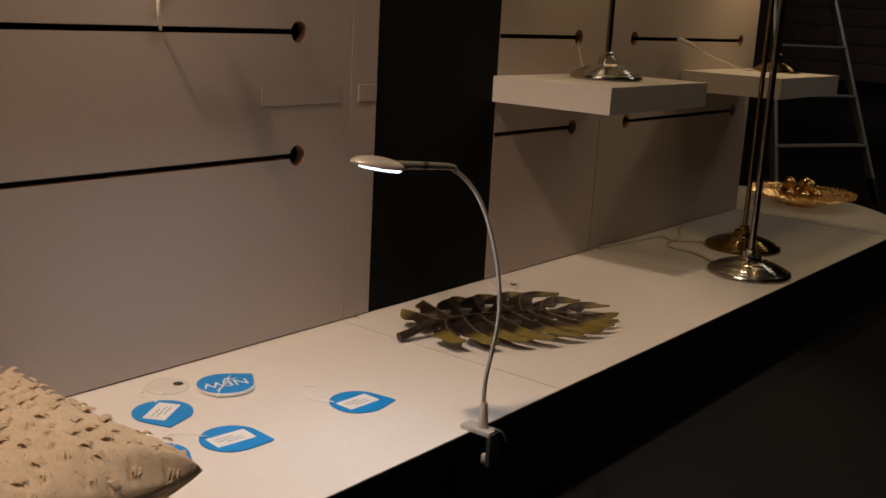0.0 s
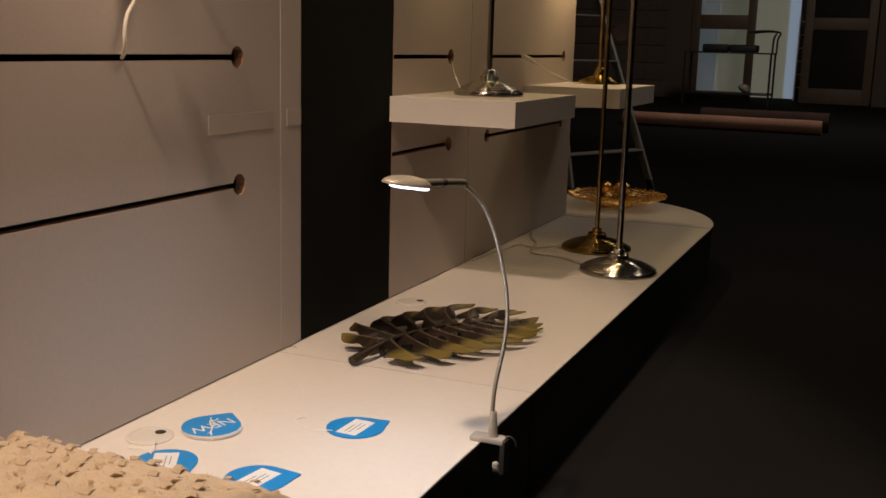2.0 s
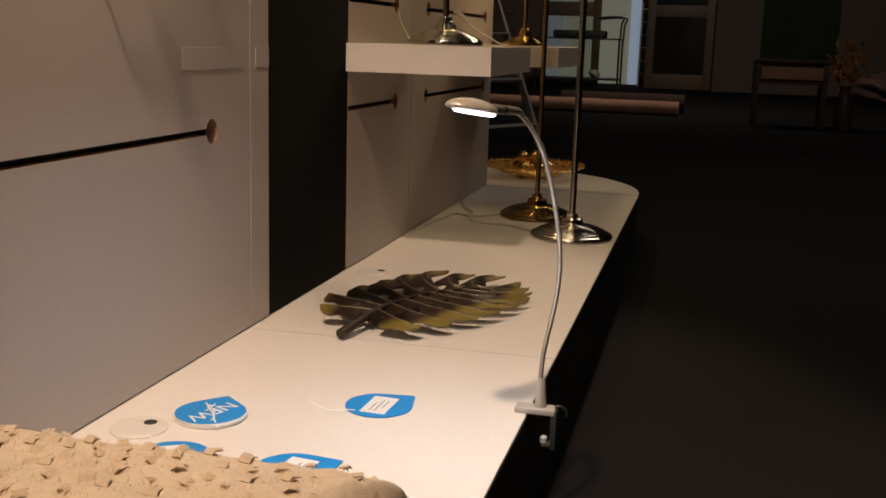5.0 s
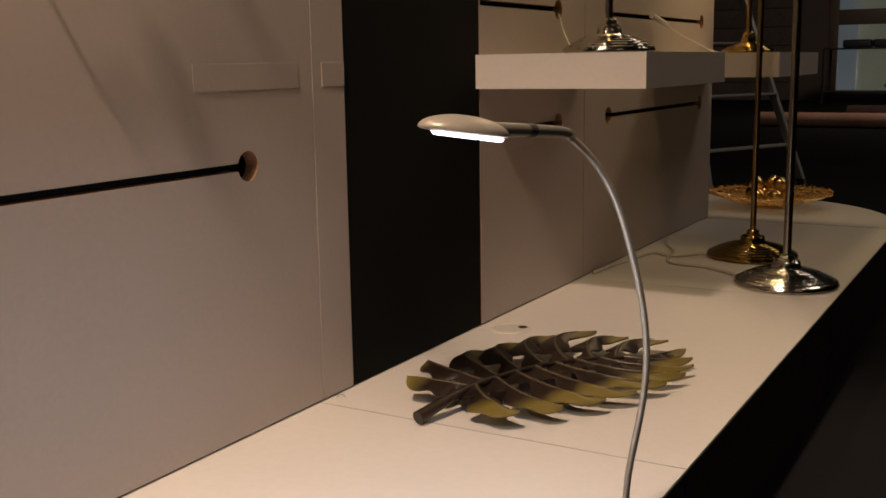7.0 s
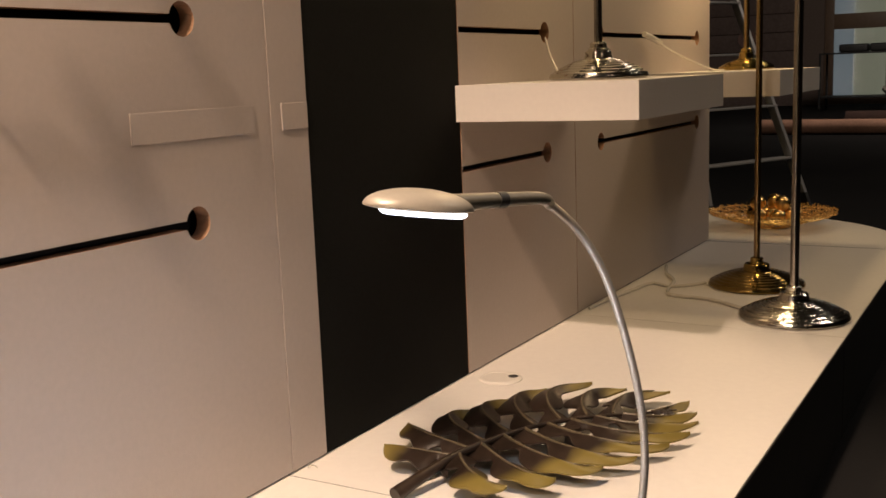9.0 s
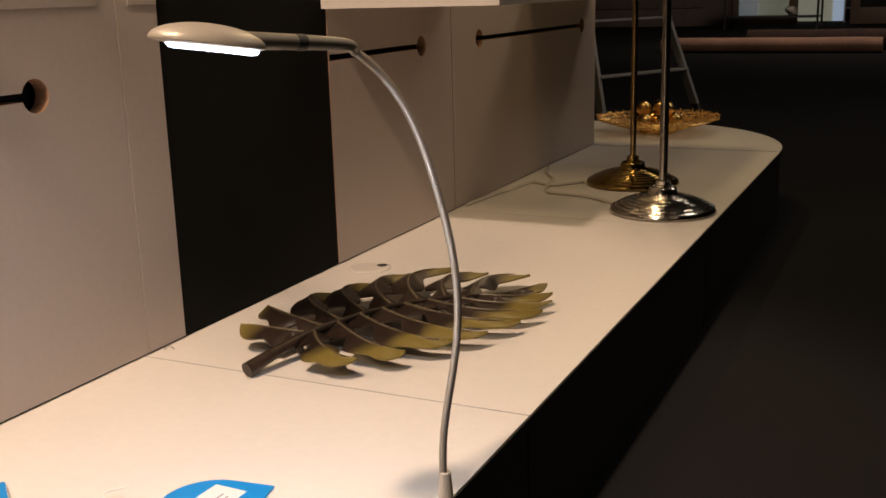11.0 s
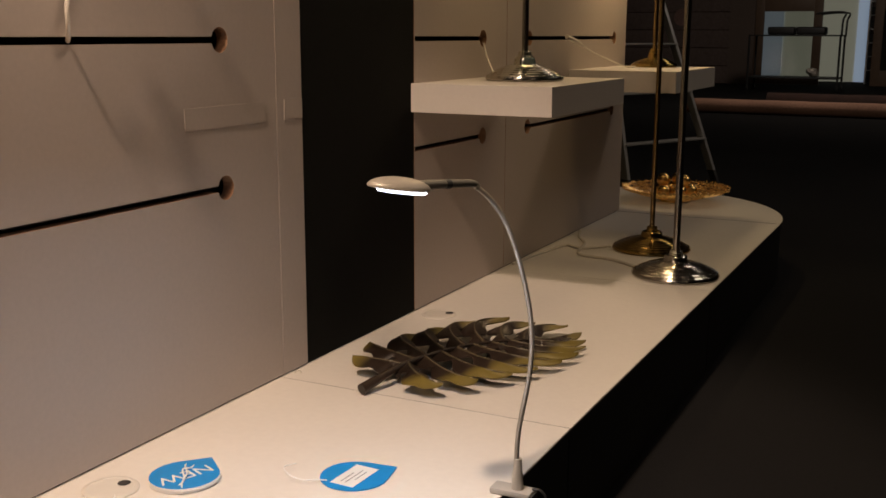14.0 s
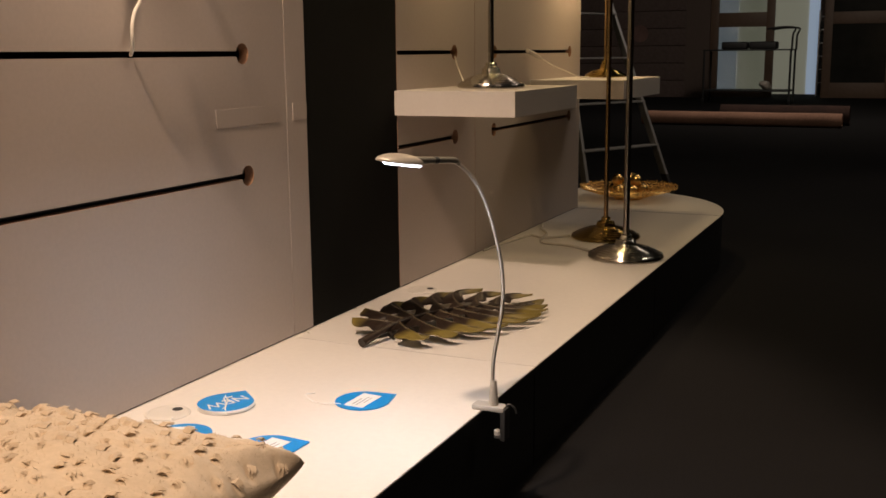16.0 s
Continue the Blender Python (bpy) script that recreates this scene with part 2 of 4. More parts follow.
def tube(points, radius, n=40, seg=8, bm=None, smooth=True):
    """A round bar along a line; radius may be a function of 0..1."""
    bm = bm or bmesh.new()
    line = smooth_line(points, n) if smooth else [Vector(q) for q in points]
    up = Vector((0.13, 0.21, 0.97)).normalized()
    rings = []
    for k, q in enumerate(line):
        d = (line[min(k + 1, len(line) - 1)] - line[max(k - 1, 0)]).normalized()
        a = d.cross(up)
        if a.length < 0.05:
            a = d.cross(Vector((1, 0, 0)))
        a.normalize()
        b = d.cross(a)
        r = radius(k / (len(line) - 1)) if callable(radius) else radius
        rings.append([bm.verts.new(q + r * (math.cos(2 * math.pi * i / seg) * a + math.sin(2 * math.pi * i / seg) * b)) for i in range(seg)])
    for a, b in zip(rings, rings[1:]):
        for i in range(seg):
            j = (i + 1) % seg
            bm.faces.new((a[i], a[j], b[j], b[i]))
    bm.faces.new(rings[0][::-1])
    bm.faces.new(rings[-1])
    return bm


def merge(*bms):
    out = bmesh.new()
    for b in bms:
        me = bpy.data.meshes.new("tmp")
        b.to_mesh(me)
        b.free()
        out.from_mesh(me)
        bpy.data.meshes.remove(me)
    return out


def outline_slab(outer, holes, place):
    """A slab from a 2D outline with holes; place(u, v, w) puts its front (w = 0) and its back (w = 1). Rims take material 1."""
    bm = bmesh.new()
    edges = []
    for loop in (outer, *holes):
        vs = [bm.verts.new((u, v, 0)) for u, v in loop]
        edges += [bm.edges.new((vs[i], vs[(i + 1) % len(vs)])) for i in range(len(vs))]
    bmesh.ops.triangle_fill(bm, use_beauty=True, use_dissolve=False, edges=edges)
    rim = [e for e in bm.edges if len(e.link_faces) == 1]
    pairs = {}
    front = list(bm.faces)
    for v in list(bm.verts):
        pairs[v] = bm.verts.new((v.co.x, v.co.y, 1))
    for f in front:
        bm.faces.new([pairs[v] for v in reversed(f.verts)])
    for e in rim:
        a, b = e.verts
        bm.faces.new((a, b, pairs[b], pairs[a])).material_index = 1
    for v in bm.verts:
        v.co = place(*v.co)
    return bm


# ---- hall ----
part_floor = tagged(part("floor", box((-9, -5, -0.2), (7, 19, 0)), M_CARPET), "dark brown-black carpet floor of a dim hall", "floor", kind="structure")
tagged(part("ceiling", box((-9, -5, 3.2), (7, 19, 3.4)), M_CEIL), "dark hall ceiling", "ceiling", kind="structure")
tagged(part("wall_south", box((-9, -5.2, 0), (7, -5, 3.2)), M_HALL), "dim hall wall", "wall", kind="structure")
tagged(part("wall_east", box((7, -5, 0), (7.2, 19, 3.2)), M_HALL), "dim hall wall", "wall", kind="structure")
tagged(part("wall_west", box((-9.2, -5, 0), (-9, 19, 3.2)), M_HALL), "dim hall wall", "wall", kind="structure")

# far wall with its openings: solid stretches, doors between
FY = 16.0
tagged(part("wall_north_1", box((-3.60, FY, 0), (-3.24, FY + 0.2, 3.2)), M_HALL), "brown plaster pier beside a glazed door", "wall", kind="structure")
tagged(part("wall_north_2", box((-0.62, FY, 0), (7, FY + 0.2, 3.2)), M_HALL), "dim brown plaster wall at the end of the hall", "wall", kind="structure")
tagged(part("wall_north_3", box((-3.24, FY, 2.15), (-0.62, FY + 0.2, 3.2)), M_HALL), "brown plaster wall over the glazed doors", "wall", kind="structure")
plank_wall = thing("wall_north_4", (-6.3, FY, 0), 0, "dark wall of horizontal planks", "wall", kind="structure")
part("backing", box((-2.7, 0.02, 0), (2.7, 0.2, 3.2)), M_CAVITY, plank_wall)
plank = finish(box((-2.7, -0.01, 0.004), (2.7, 0.02, 0.256), 0.004), "plank", M_BRICK)
for i in range(12):
    ob = new("plank", plank)
    ob.parent, ob.location = plank_wall, (0, 0, 0.262 * i)


def door(name, x0, x1, rails, pane_mat, label):
    d = thing(name, (x0, FY + 0.05, 0), 0, label, "door", kind="structure")
    w = x1 - x0
    st = 0.12
    part("stile", box((0, 0, 0.01), (st, 0.045, 2.08), 0.004), M_WOOD, d)
    part("stile", box((w - st, 0, 0.01), (w, 0.045, 2.08), 0.004), M_WOOD, d)
    for lo, hi in rails:
        part("rail", box((st, 0, lo), (w - st, 0.045, hi), 0.004), M_WOOD, d)
    for (a, lo), (hi, b) in zip(rails, rails[1:]):
        part("pane", box((st - 0.005, 0.018, lo - 0.005), (w - st + 0.005, 0.026, hi + 0.005)), pane_mat, d)
    return d


M_PANE = bpy.data.materials.new("window_glass")
M_PANE.use_nodes = True
_p = M_PANE.node_tree.nodes["Principled BSDF"]
_p.inputs["Transmission Weight"].default_value, _p.inputs["Roughness"].default_value, _p.inputs["IOR"].default_value = 1.0, 0.02, 1.1
RAILS = ((0.01, 0.13), (1.05, 1.26), (1.97, 2.08))
door("door_1", -3.24, -2.31, RAILS, M_PANE, "closed brown wooden door with two clear panes")
door("door_2", -1.62, -0.64, ((0.01, 0.23), (1.07, 1.24), (1.97, 2.08)), M_SMOKE, "brown wooden door with dark curtained panes")
# the room behind: glowing sheets instead of walls lit by a lamp
tagged(part("backdrop", box((-3.45, 17.6, 0), (-3.08, 17.65, 2.6)), M_ROOMB), "pale blue glowing sheet standing in for the lit room behind", "wall", kind="structure")
tagged(part("backdrop", box((-3.08, 17.62, 0.0), (-1.98, 17.67, 2.6)), M_ROOM), "pale green glowing sheet standing in for the lit room behind", "wall", kind="structure")
tagged(part("backdrop", box((-1.98, 17.6, 0.0), (-1.82, 17.65, 2.6)), M_ROOMC), "pale blue glowing strip standing in for a lit door edge behind", "wall", kind="structure")
tagged(part("wall_behind", box((-1.82, 17.6, 0.0), (-0.6, 17.65, 2.6)), M_HALL), "dim wall of the room behind", "wall", kind="structure")
rack = thing("box_shelf", (-1.66, 16.9, 0), 0, "dim shelf with dark boxes behind the doors", "shelf")
for side in (-0.10, 0.10):
    part("upright", box((side - 0.01, 0, 0), (side + 0.01, 0.2, 1.3)), M_ALU, rack)
for k in range(6):
    part("shelf", box((-0.09, 0, 0.2 + 0.2 * k), (0.09, 0.2, 0.212 + 0.2 * k)), M_ALU, rack)
for k in range(5):
    tagged(part("storage_box", box((-1.74, 16.93, 0.213 + 0.2 * k), (-1.58, 17.08, 0.33 + 0.2 * k), 0.004), M_DARK), "small dark storage box on a shelf", "box", "boxes on the shelf")

# ---- display wall ----
WX = -1.301
TOP = 2.2
Z1, Z2, Z3 = 0.500, 0.7075, 0.9150


def keyhole(y0, y1, z, r=0.0178, h=0.0046, ends=(0, 1)):
    """A level slot that opens into a round hole at either end."""
    pts = []
    a0 = math.asin(h / r)
    for side, yc in ((1, y1), (0, y0)):
        if side in ends:
            n = 18
            for k in range(n + 1):
                a = -math.pi + a0 + (2 * math.pi - 2 * a0) * k / n
                a += 0 if side else math.pi
                pts.append((yc + r * math.cos(a), z + r * math.sin(a)))
        elif side:
            pts += [(yc, z - h), (yc, z + h)]
        else:
            pts += [(yc, z + h), (yc, z - h)]
    return pts


def panel(y0, y1, holes, material, proud=0.0, name="panel"):
    o = [(y0, 0.1826), (y1, 0.1826), (y1, TOP), (y0, TOP)]
    return outline_slab(o, holes, lambda u, v, w: Vector((WX + proud - (0.019 + proud) * w, u, v)))


wall = thing("wall_display", (0, 0, 0), 0, "off-white slotted display wall with a black cloth panel", "wall", kind="structure")
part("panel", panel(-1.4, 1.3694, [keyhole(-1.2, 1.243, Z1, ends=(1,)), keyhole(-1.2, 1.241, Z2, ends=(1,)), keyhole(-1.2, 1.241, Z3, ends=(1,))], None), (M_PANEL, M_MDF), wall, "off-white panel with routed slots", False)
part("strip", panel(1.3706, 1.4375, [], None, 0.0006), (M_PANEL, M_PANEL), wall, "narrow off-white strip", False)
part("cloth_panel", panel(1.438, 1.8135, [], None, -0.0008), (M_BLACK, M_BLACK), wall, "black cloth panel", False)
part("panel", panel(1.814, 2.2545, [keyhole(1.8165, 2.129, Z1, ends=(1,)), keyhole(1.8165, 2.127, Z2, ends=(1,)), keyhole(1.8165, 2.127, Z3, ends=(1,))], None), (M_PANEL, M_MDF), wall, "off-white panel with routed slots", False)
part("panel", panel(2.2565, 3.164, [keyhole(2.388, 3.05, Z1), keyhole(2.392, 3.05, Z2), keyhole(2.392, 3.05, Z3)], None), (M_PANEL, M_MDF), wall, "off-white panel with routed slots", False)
part("backing", box((WX - 0.12, -1.4, 0.18), (WX - 0.045, 3.16, TOP)), M_CAVITY, wall)
for y0, y1, lift in ((1.160, 1.3405, 0.0), (1.389, 1.4370, 0.0006)):
    part("blank_plate", box((WX + lift, y0, 0.5865), (WX + lift + 0.0013, y1, 0.617), 0.0004), M_PANEL, wall, "thin blank plate", False)

# ---- platform ----
PZ, PX = 0.18, -0.815
plinth = thing("platform", (0, 0, 0), 0, "low display platform with white top boards and a black front", "platform", kind="structure")
for y0, y1, surface in ((-1.4, 1.3629, M_BOARD), (1.3649, 2.2481, M_BOARD), (2.2499, 3.1490, M_BOARD)):
    part("board", box((WX - 0.003, y0, PZ - 0.012), (PX, y1, PZ)), surface, plinth, "white laminate board", False)
    part("front_panel", box((PX - 0.020, y0 + 0.001, 0.0), (PX - 0.0015, y1 - 0.001, PZ - 0.0125), 0.001), M_FASCIA, plinth, "black front panel", False)
part("front_edge", box((PX + 0.0004, -1.4, PZ - 0.0126), (PX + 0.0016, 2.249, PZ - 0.0012)), M_FASCIA, plinth, "black edge band")
part("front_edge", box((PX + 0.0004, 2.2505, PZ - 0.0126), (PX + 0.0016, 3.149, PZ - 0.0012)), M_FASCIA, plinth, "black edge band")
ARC = [(WX + 0.486 * math.cos(math.pi * k / 48), 3.1525 + 0.53 * math.sin(math.pi * k / 48)) for k in range(49)]
part("end_board", outline_slab(ARC, [], lambda u, v, w: Vector((u, v, PZ - 0.012 * w))), (M_BOARD, M_FASCIA), plinth, "half-round white board", False)
part("end_panel", outline_slab([(WX + (x - WX) * 0.992, 3.152 + (y - 3.151) * 0.992) for x, y in ARC], [], lambda u, v, w: Vector((u, v, (PZ - 0.0125) * (1 - w)))), (M_FASCIA, M_FASCIA), plinth, "half-round black front panel", False)
for y in (1.3639, 2.2490):
    part("joint_strip", box((WX - 0.002, y - 0.00098, PZ - 0.0118), (PX - 0.0002, y + 0.00098, PZ - 0.0005)), M_CAVITY, plinth, "dark joint between two boards")
part("core", box((WX - 0.48, -1.4, 0), (PX - 0.03, 3.14, PZ - 0.014)), M_CAVITY, plinth)


# ---- shelves ----
def wall_shelf(y0, y1, label):
    s = thing("wall_shelf", (WX, y0, 0.572), 0, label, "shelf", "floating shelves")
    w = y1 - y0
    part("top", box((0.0005, 0, 0.0455), (0.2825, w, 0.0535)), M_SHELF, s)
    part("front_panel", box((0.2745, 0, 0.0), (0.2825, w, 0.0455)), M_SHELF, s)
    for a in (0.0, w - 0.008):
        part("side_panel", box((0.0005, a, 0.0), (0.2745, a + 0.008, 0.0455)), M_SHELF, s)
    part("bottom", box((0.0005, 0.0081, 0.0005), (0.2744, w - 0.0081, 0.0085)), M_SHELF, s)
    return s


SHELF_TOP = 0.6255
wall_shelf(1.800, 2.230, "thick off-white floating shelf with a chrome lamp")
wall_shelf(2.672, 3.115, "thick off-white floating shelf with a brass lamp")


# ---- lamps with turned bases ----
def bell(r, h):
    """Profile of a stepped bell-shaped foot."""
    p = [(0, 0), (r * 0.96, 0), (r, 0.003), (r, 0.006)]
    n = 8
    for k in range(n):
        f, g = 0.985 - 0.69 * k / n, 0.985 - 0.69 * (k + 1) / n
        za, zb = (0.007 + (h - 0.019) * (1 - w ** 2.2) for w in (f, g))
        p += [(r * f, za), (r * (f - 0.012), za + (zb - za) * 0.55), (r * (g + 0.016), zb), (r * (g + 0.006), zb - 0.0006)]
    p += [(r * 0.27, h - 0.009), (r * 0.262, h - 0.003), (r * 0.235, h - 0.0005)]
    p += [(0.0165, h - 0.004), (0.0165, h + 0.002), (0.0135, h + 0.004), (0.0135, h + 0.010), (0.011, h + 0.012), (0, h + 0.012)]
    return p


def stand_lamp(place, r, h, pole_r, height, foot_mat, pole_mat, label, name):
    l = thing(name, place, 0, label, "lamp", "lamps on bell feet")
    part("foot", lathe(bell(r, h), 64), foot_mat, l, "stepped polished bell foot")
    part("pole", lathe([(0, h + 0.010), (pole_r, h + 0.010), (pole_r, height - 0.02), (pole_r * 1.3, height - 0.018), (pole_r * 1.3, height), (0, height)], 24), pole_mat, l)
    return l


stand_lamp((-0.922, 2.362, PZ), 0.0985, 0.048, 0.0078, 1.25, M_CHROME, M_POLE, "polished chrome floor lamp on the white platform", "floor_lamp")
stand_lamp((-1.050, 2.625, PZ), 0.0985, 0.048, 0.0064, 1.25, M_BRASS, M_POLEB, "polished brass floor lamp on the white platform", "floor_lamp")
stand_lamp((-1.165, 2.030, SHELF_TOP), 0.079, 0.046, 0.0065, 0.40, M_CHROME, M_POLE, "polished chrome table lamp on a floating shelf", "table_lamp")
stand_lamp((-1.175, 3.035, SHELF_TOP), 0.066, 0.040, 0.0065, 0.40, M_BRASS, M_POLEB, "polished brass table lamp on a floating shelf", "table_lamp")


# ---- clip lamp ----
def clip_lamp():
    l = thing("clip_lamp", (-0.800, 1.134, PZ), 0, "switched-on gooseneck LED lamp clamped to the platform edge", "lamp")
    off = Vector((0.800, -1.134, -PZ))
    tip, back = Vector((-0.8790, 0.9300, 0.5718)), Vector((-0.8440, 0.9925, 0.5608))
    axis = (back - tip).normalized()
    side = axis.cross(Vector((0, 0, 1))).normalized()
    up = side.cross(axis).normalized()
    mid = (tip + back) / 2 + off
    half = (back - tip).length / 2

    def head_point(u, a, zz, wide=0.0225, tall=0.0115):
        """u along the head from the tip, a round it."""
        s = math.sqrt(max(0.0, 1 - u * u))
        taper = 1.0 - 0.22 * max(0, u)
        c, n = math.cos(a), math.sin(a)
        return mid + axis * (half * u) + side * (wide * s * taper * c) + up * (tall * s * n if n > 0 else 0.0028 * s * n)

    bm = bmesh.new()
    seg, rows = 32, 24
    rings = []
    for k in range(rows + 1):
        u = -math.cos(math.pi * k / rows)
        if k in (0, rows):
            rings.append([bm.verts.new(head_point(u, 0, 0))])
        else:
            rings.append([bm.verts.new(head_point(u, 2 * math.pi * i / seg, 0)) for i in range(seg)])
    for a, b in zip(rings, rings[1:]):
        for i in range(seg):
            j = (i + 1) % seg
            if len(a) == 1:
                bm.faces.new((a[0], b[i], b[j]))
            elif len(b) == 1:
                bm.faces.new((a[i], b[0], a[j]))
            else:
                bm.faces.new((a[i], b[i], b[j], a[j]))
    head = part("head", bm, M_GREY, l, "champagne oval lamp head")
    # diffuser with a ring of round lenses under the head
    bm = bmesh.new()
    ring0 = [bm.verts.new(mid + axis * (half * 0.80 * math.cos(t) + 0.003) + side * (0.0175 * math.sin(t)) - up * 0.0022) for t in [2 * math.pi * i / 40 for i in range(40)]]
    ring1 = [bm.verts.new(mid + axis * (half * 0.74 * math.cos(t) + 0.003) + side * (0.0160 * math.sin(t)) - up * 0.0044) for t in [2 * math.pi * i / 40 for i in range(40)]]
    for i in range(40):
        bm.faces.new((ring0[i], ring0[(i + 1) % 40], ring1[(i + 1) % 40], ring1[i]))
    bm.faces.new(ring1[::-1])
    bm.faces.new(ring0)
    part("diffuser", bm, M_LED, head, "glowing white diffuser")
    bm = bmesh.new()
    for i in range(26):
        t = 2 * math.pi * i / 26
        c = mid + axis * (half * 0.66 * math.cos(t) + 0.003) + side * (0.0140 * math.sin(t)) - up * 0.0056
        bmesh.ops.create_icosphere(bm, subdivisions=1, radius=0.0008, matrix=Matrix.Translation(c + up * 0.0014))
    part("led", bm, M_LED, head, "row of small glowing LEDs")
    neck = [(-0.8353, 1.0671, 0.5617), (-0.8214, 1.0952, 0.5419), (-0.8057, 1.1138, 0.5054), (-0.7952, 1.1244, 0.4571), (-0.7854, 1.1315, 0.4051), (-0.783, 1.1333, 0.3542), (-0.79, 1.1318, 0.3056), (-0.7997, 1.1312, 0.2598), (-0.8016, 1.1349, 0.2161)]
    # sleeve from the head to the gooseneck
    s0 = back + off - axis * 0.022 + up * 0.003
    bend = soft_line(neck, 60)
    s1 = bend[1] + off
    part("sleeve", tube([s0, s0.lerp(s1, 0.5) + Vector((0, 0, 0.0005)), s1, bend[3] + off], lambda u: 0.0058 - 0.0022 * u, 30, 20), M_SLEEVE, l, "dark grey plastic sleeve")
    part("collar", tube([s0.lerp(s1, 0.52) + Vector((0, 0, 0.0005)), s0.lerp(s1, 0.60) + Vector((0, 0, 0.0005))], 0.0054, 2, 20), M_DARK, l, "dark ring on the sleeve")
    n = 960
    part("gooseneck", tube([q + off for q in soft_line(neck, n)], lambda u: 0.0028 + 0.00034 * (0.5 + 0.5 * math.cos(u * n * math.pi / 2)), n, 10, smooth=False), M_NECK, l, "ribbed metal gooseneck")
    part("socket", lathe([(0, 0.008), (0.0075, 0.008), (0.0072, 0.014), (0.0050, 0.040), (0.0046, 0.046), (0, 0.046)], 20, (0.0005, 0, 0)), M_GREY, l, "tapered grey socket")
    clamp = part("clamp", box((-0.031, -0.012, 0.0002), (0.0200, 0.012, 0.0080), 0.0025), M_CLAMP, l, "grey plastic upper jaw")
    part("bracket", merge(box((0.0040, -0.008, -0.0425), (0.0215, 0.010, -0.0390), 0.0015), box((0.0150, -0.011, -0.0440), (0.0225, 0.011, 0.0050), 0.002)), M_DARK, clamp, "dark clamp bracket")
    part("screw", lathe([(0, -0.0385), (0.0048, -0.0385), (0.0048, -0.0320), (0.0036, -0.0305), (0, -0.0305)], 20, (0.0065, 0, 0)), M_CLAMP, clamp, "pale screw pad")
    part("lever", tube([(0.018, 0.004, 0.008), (0.025, 0.006, 0.009), (0.031, 0.009, 0.003), (0.033, 0.011, -0.005)], 0.0018, 12, 8), M_DARK, clamp, "small dark lever")
    return l


clip_lamp()


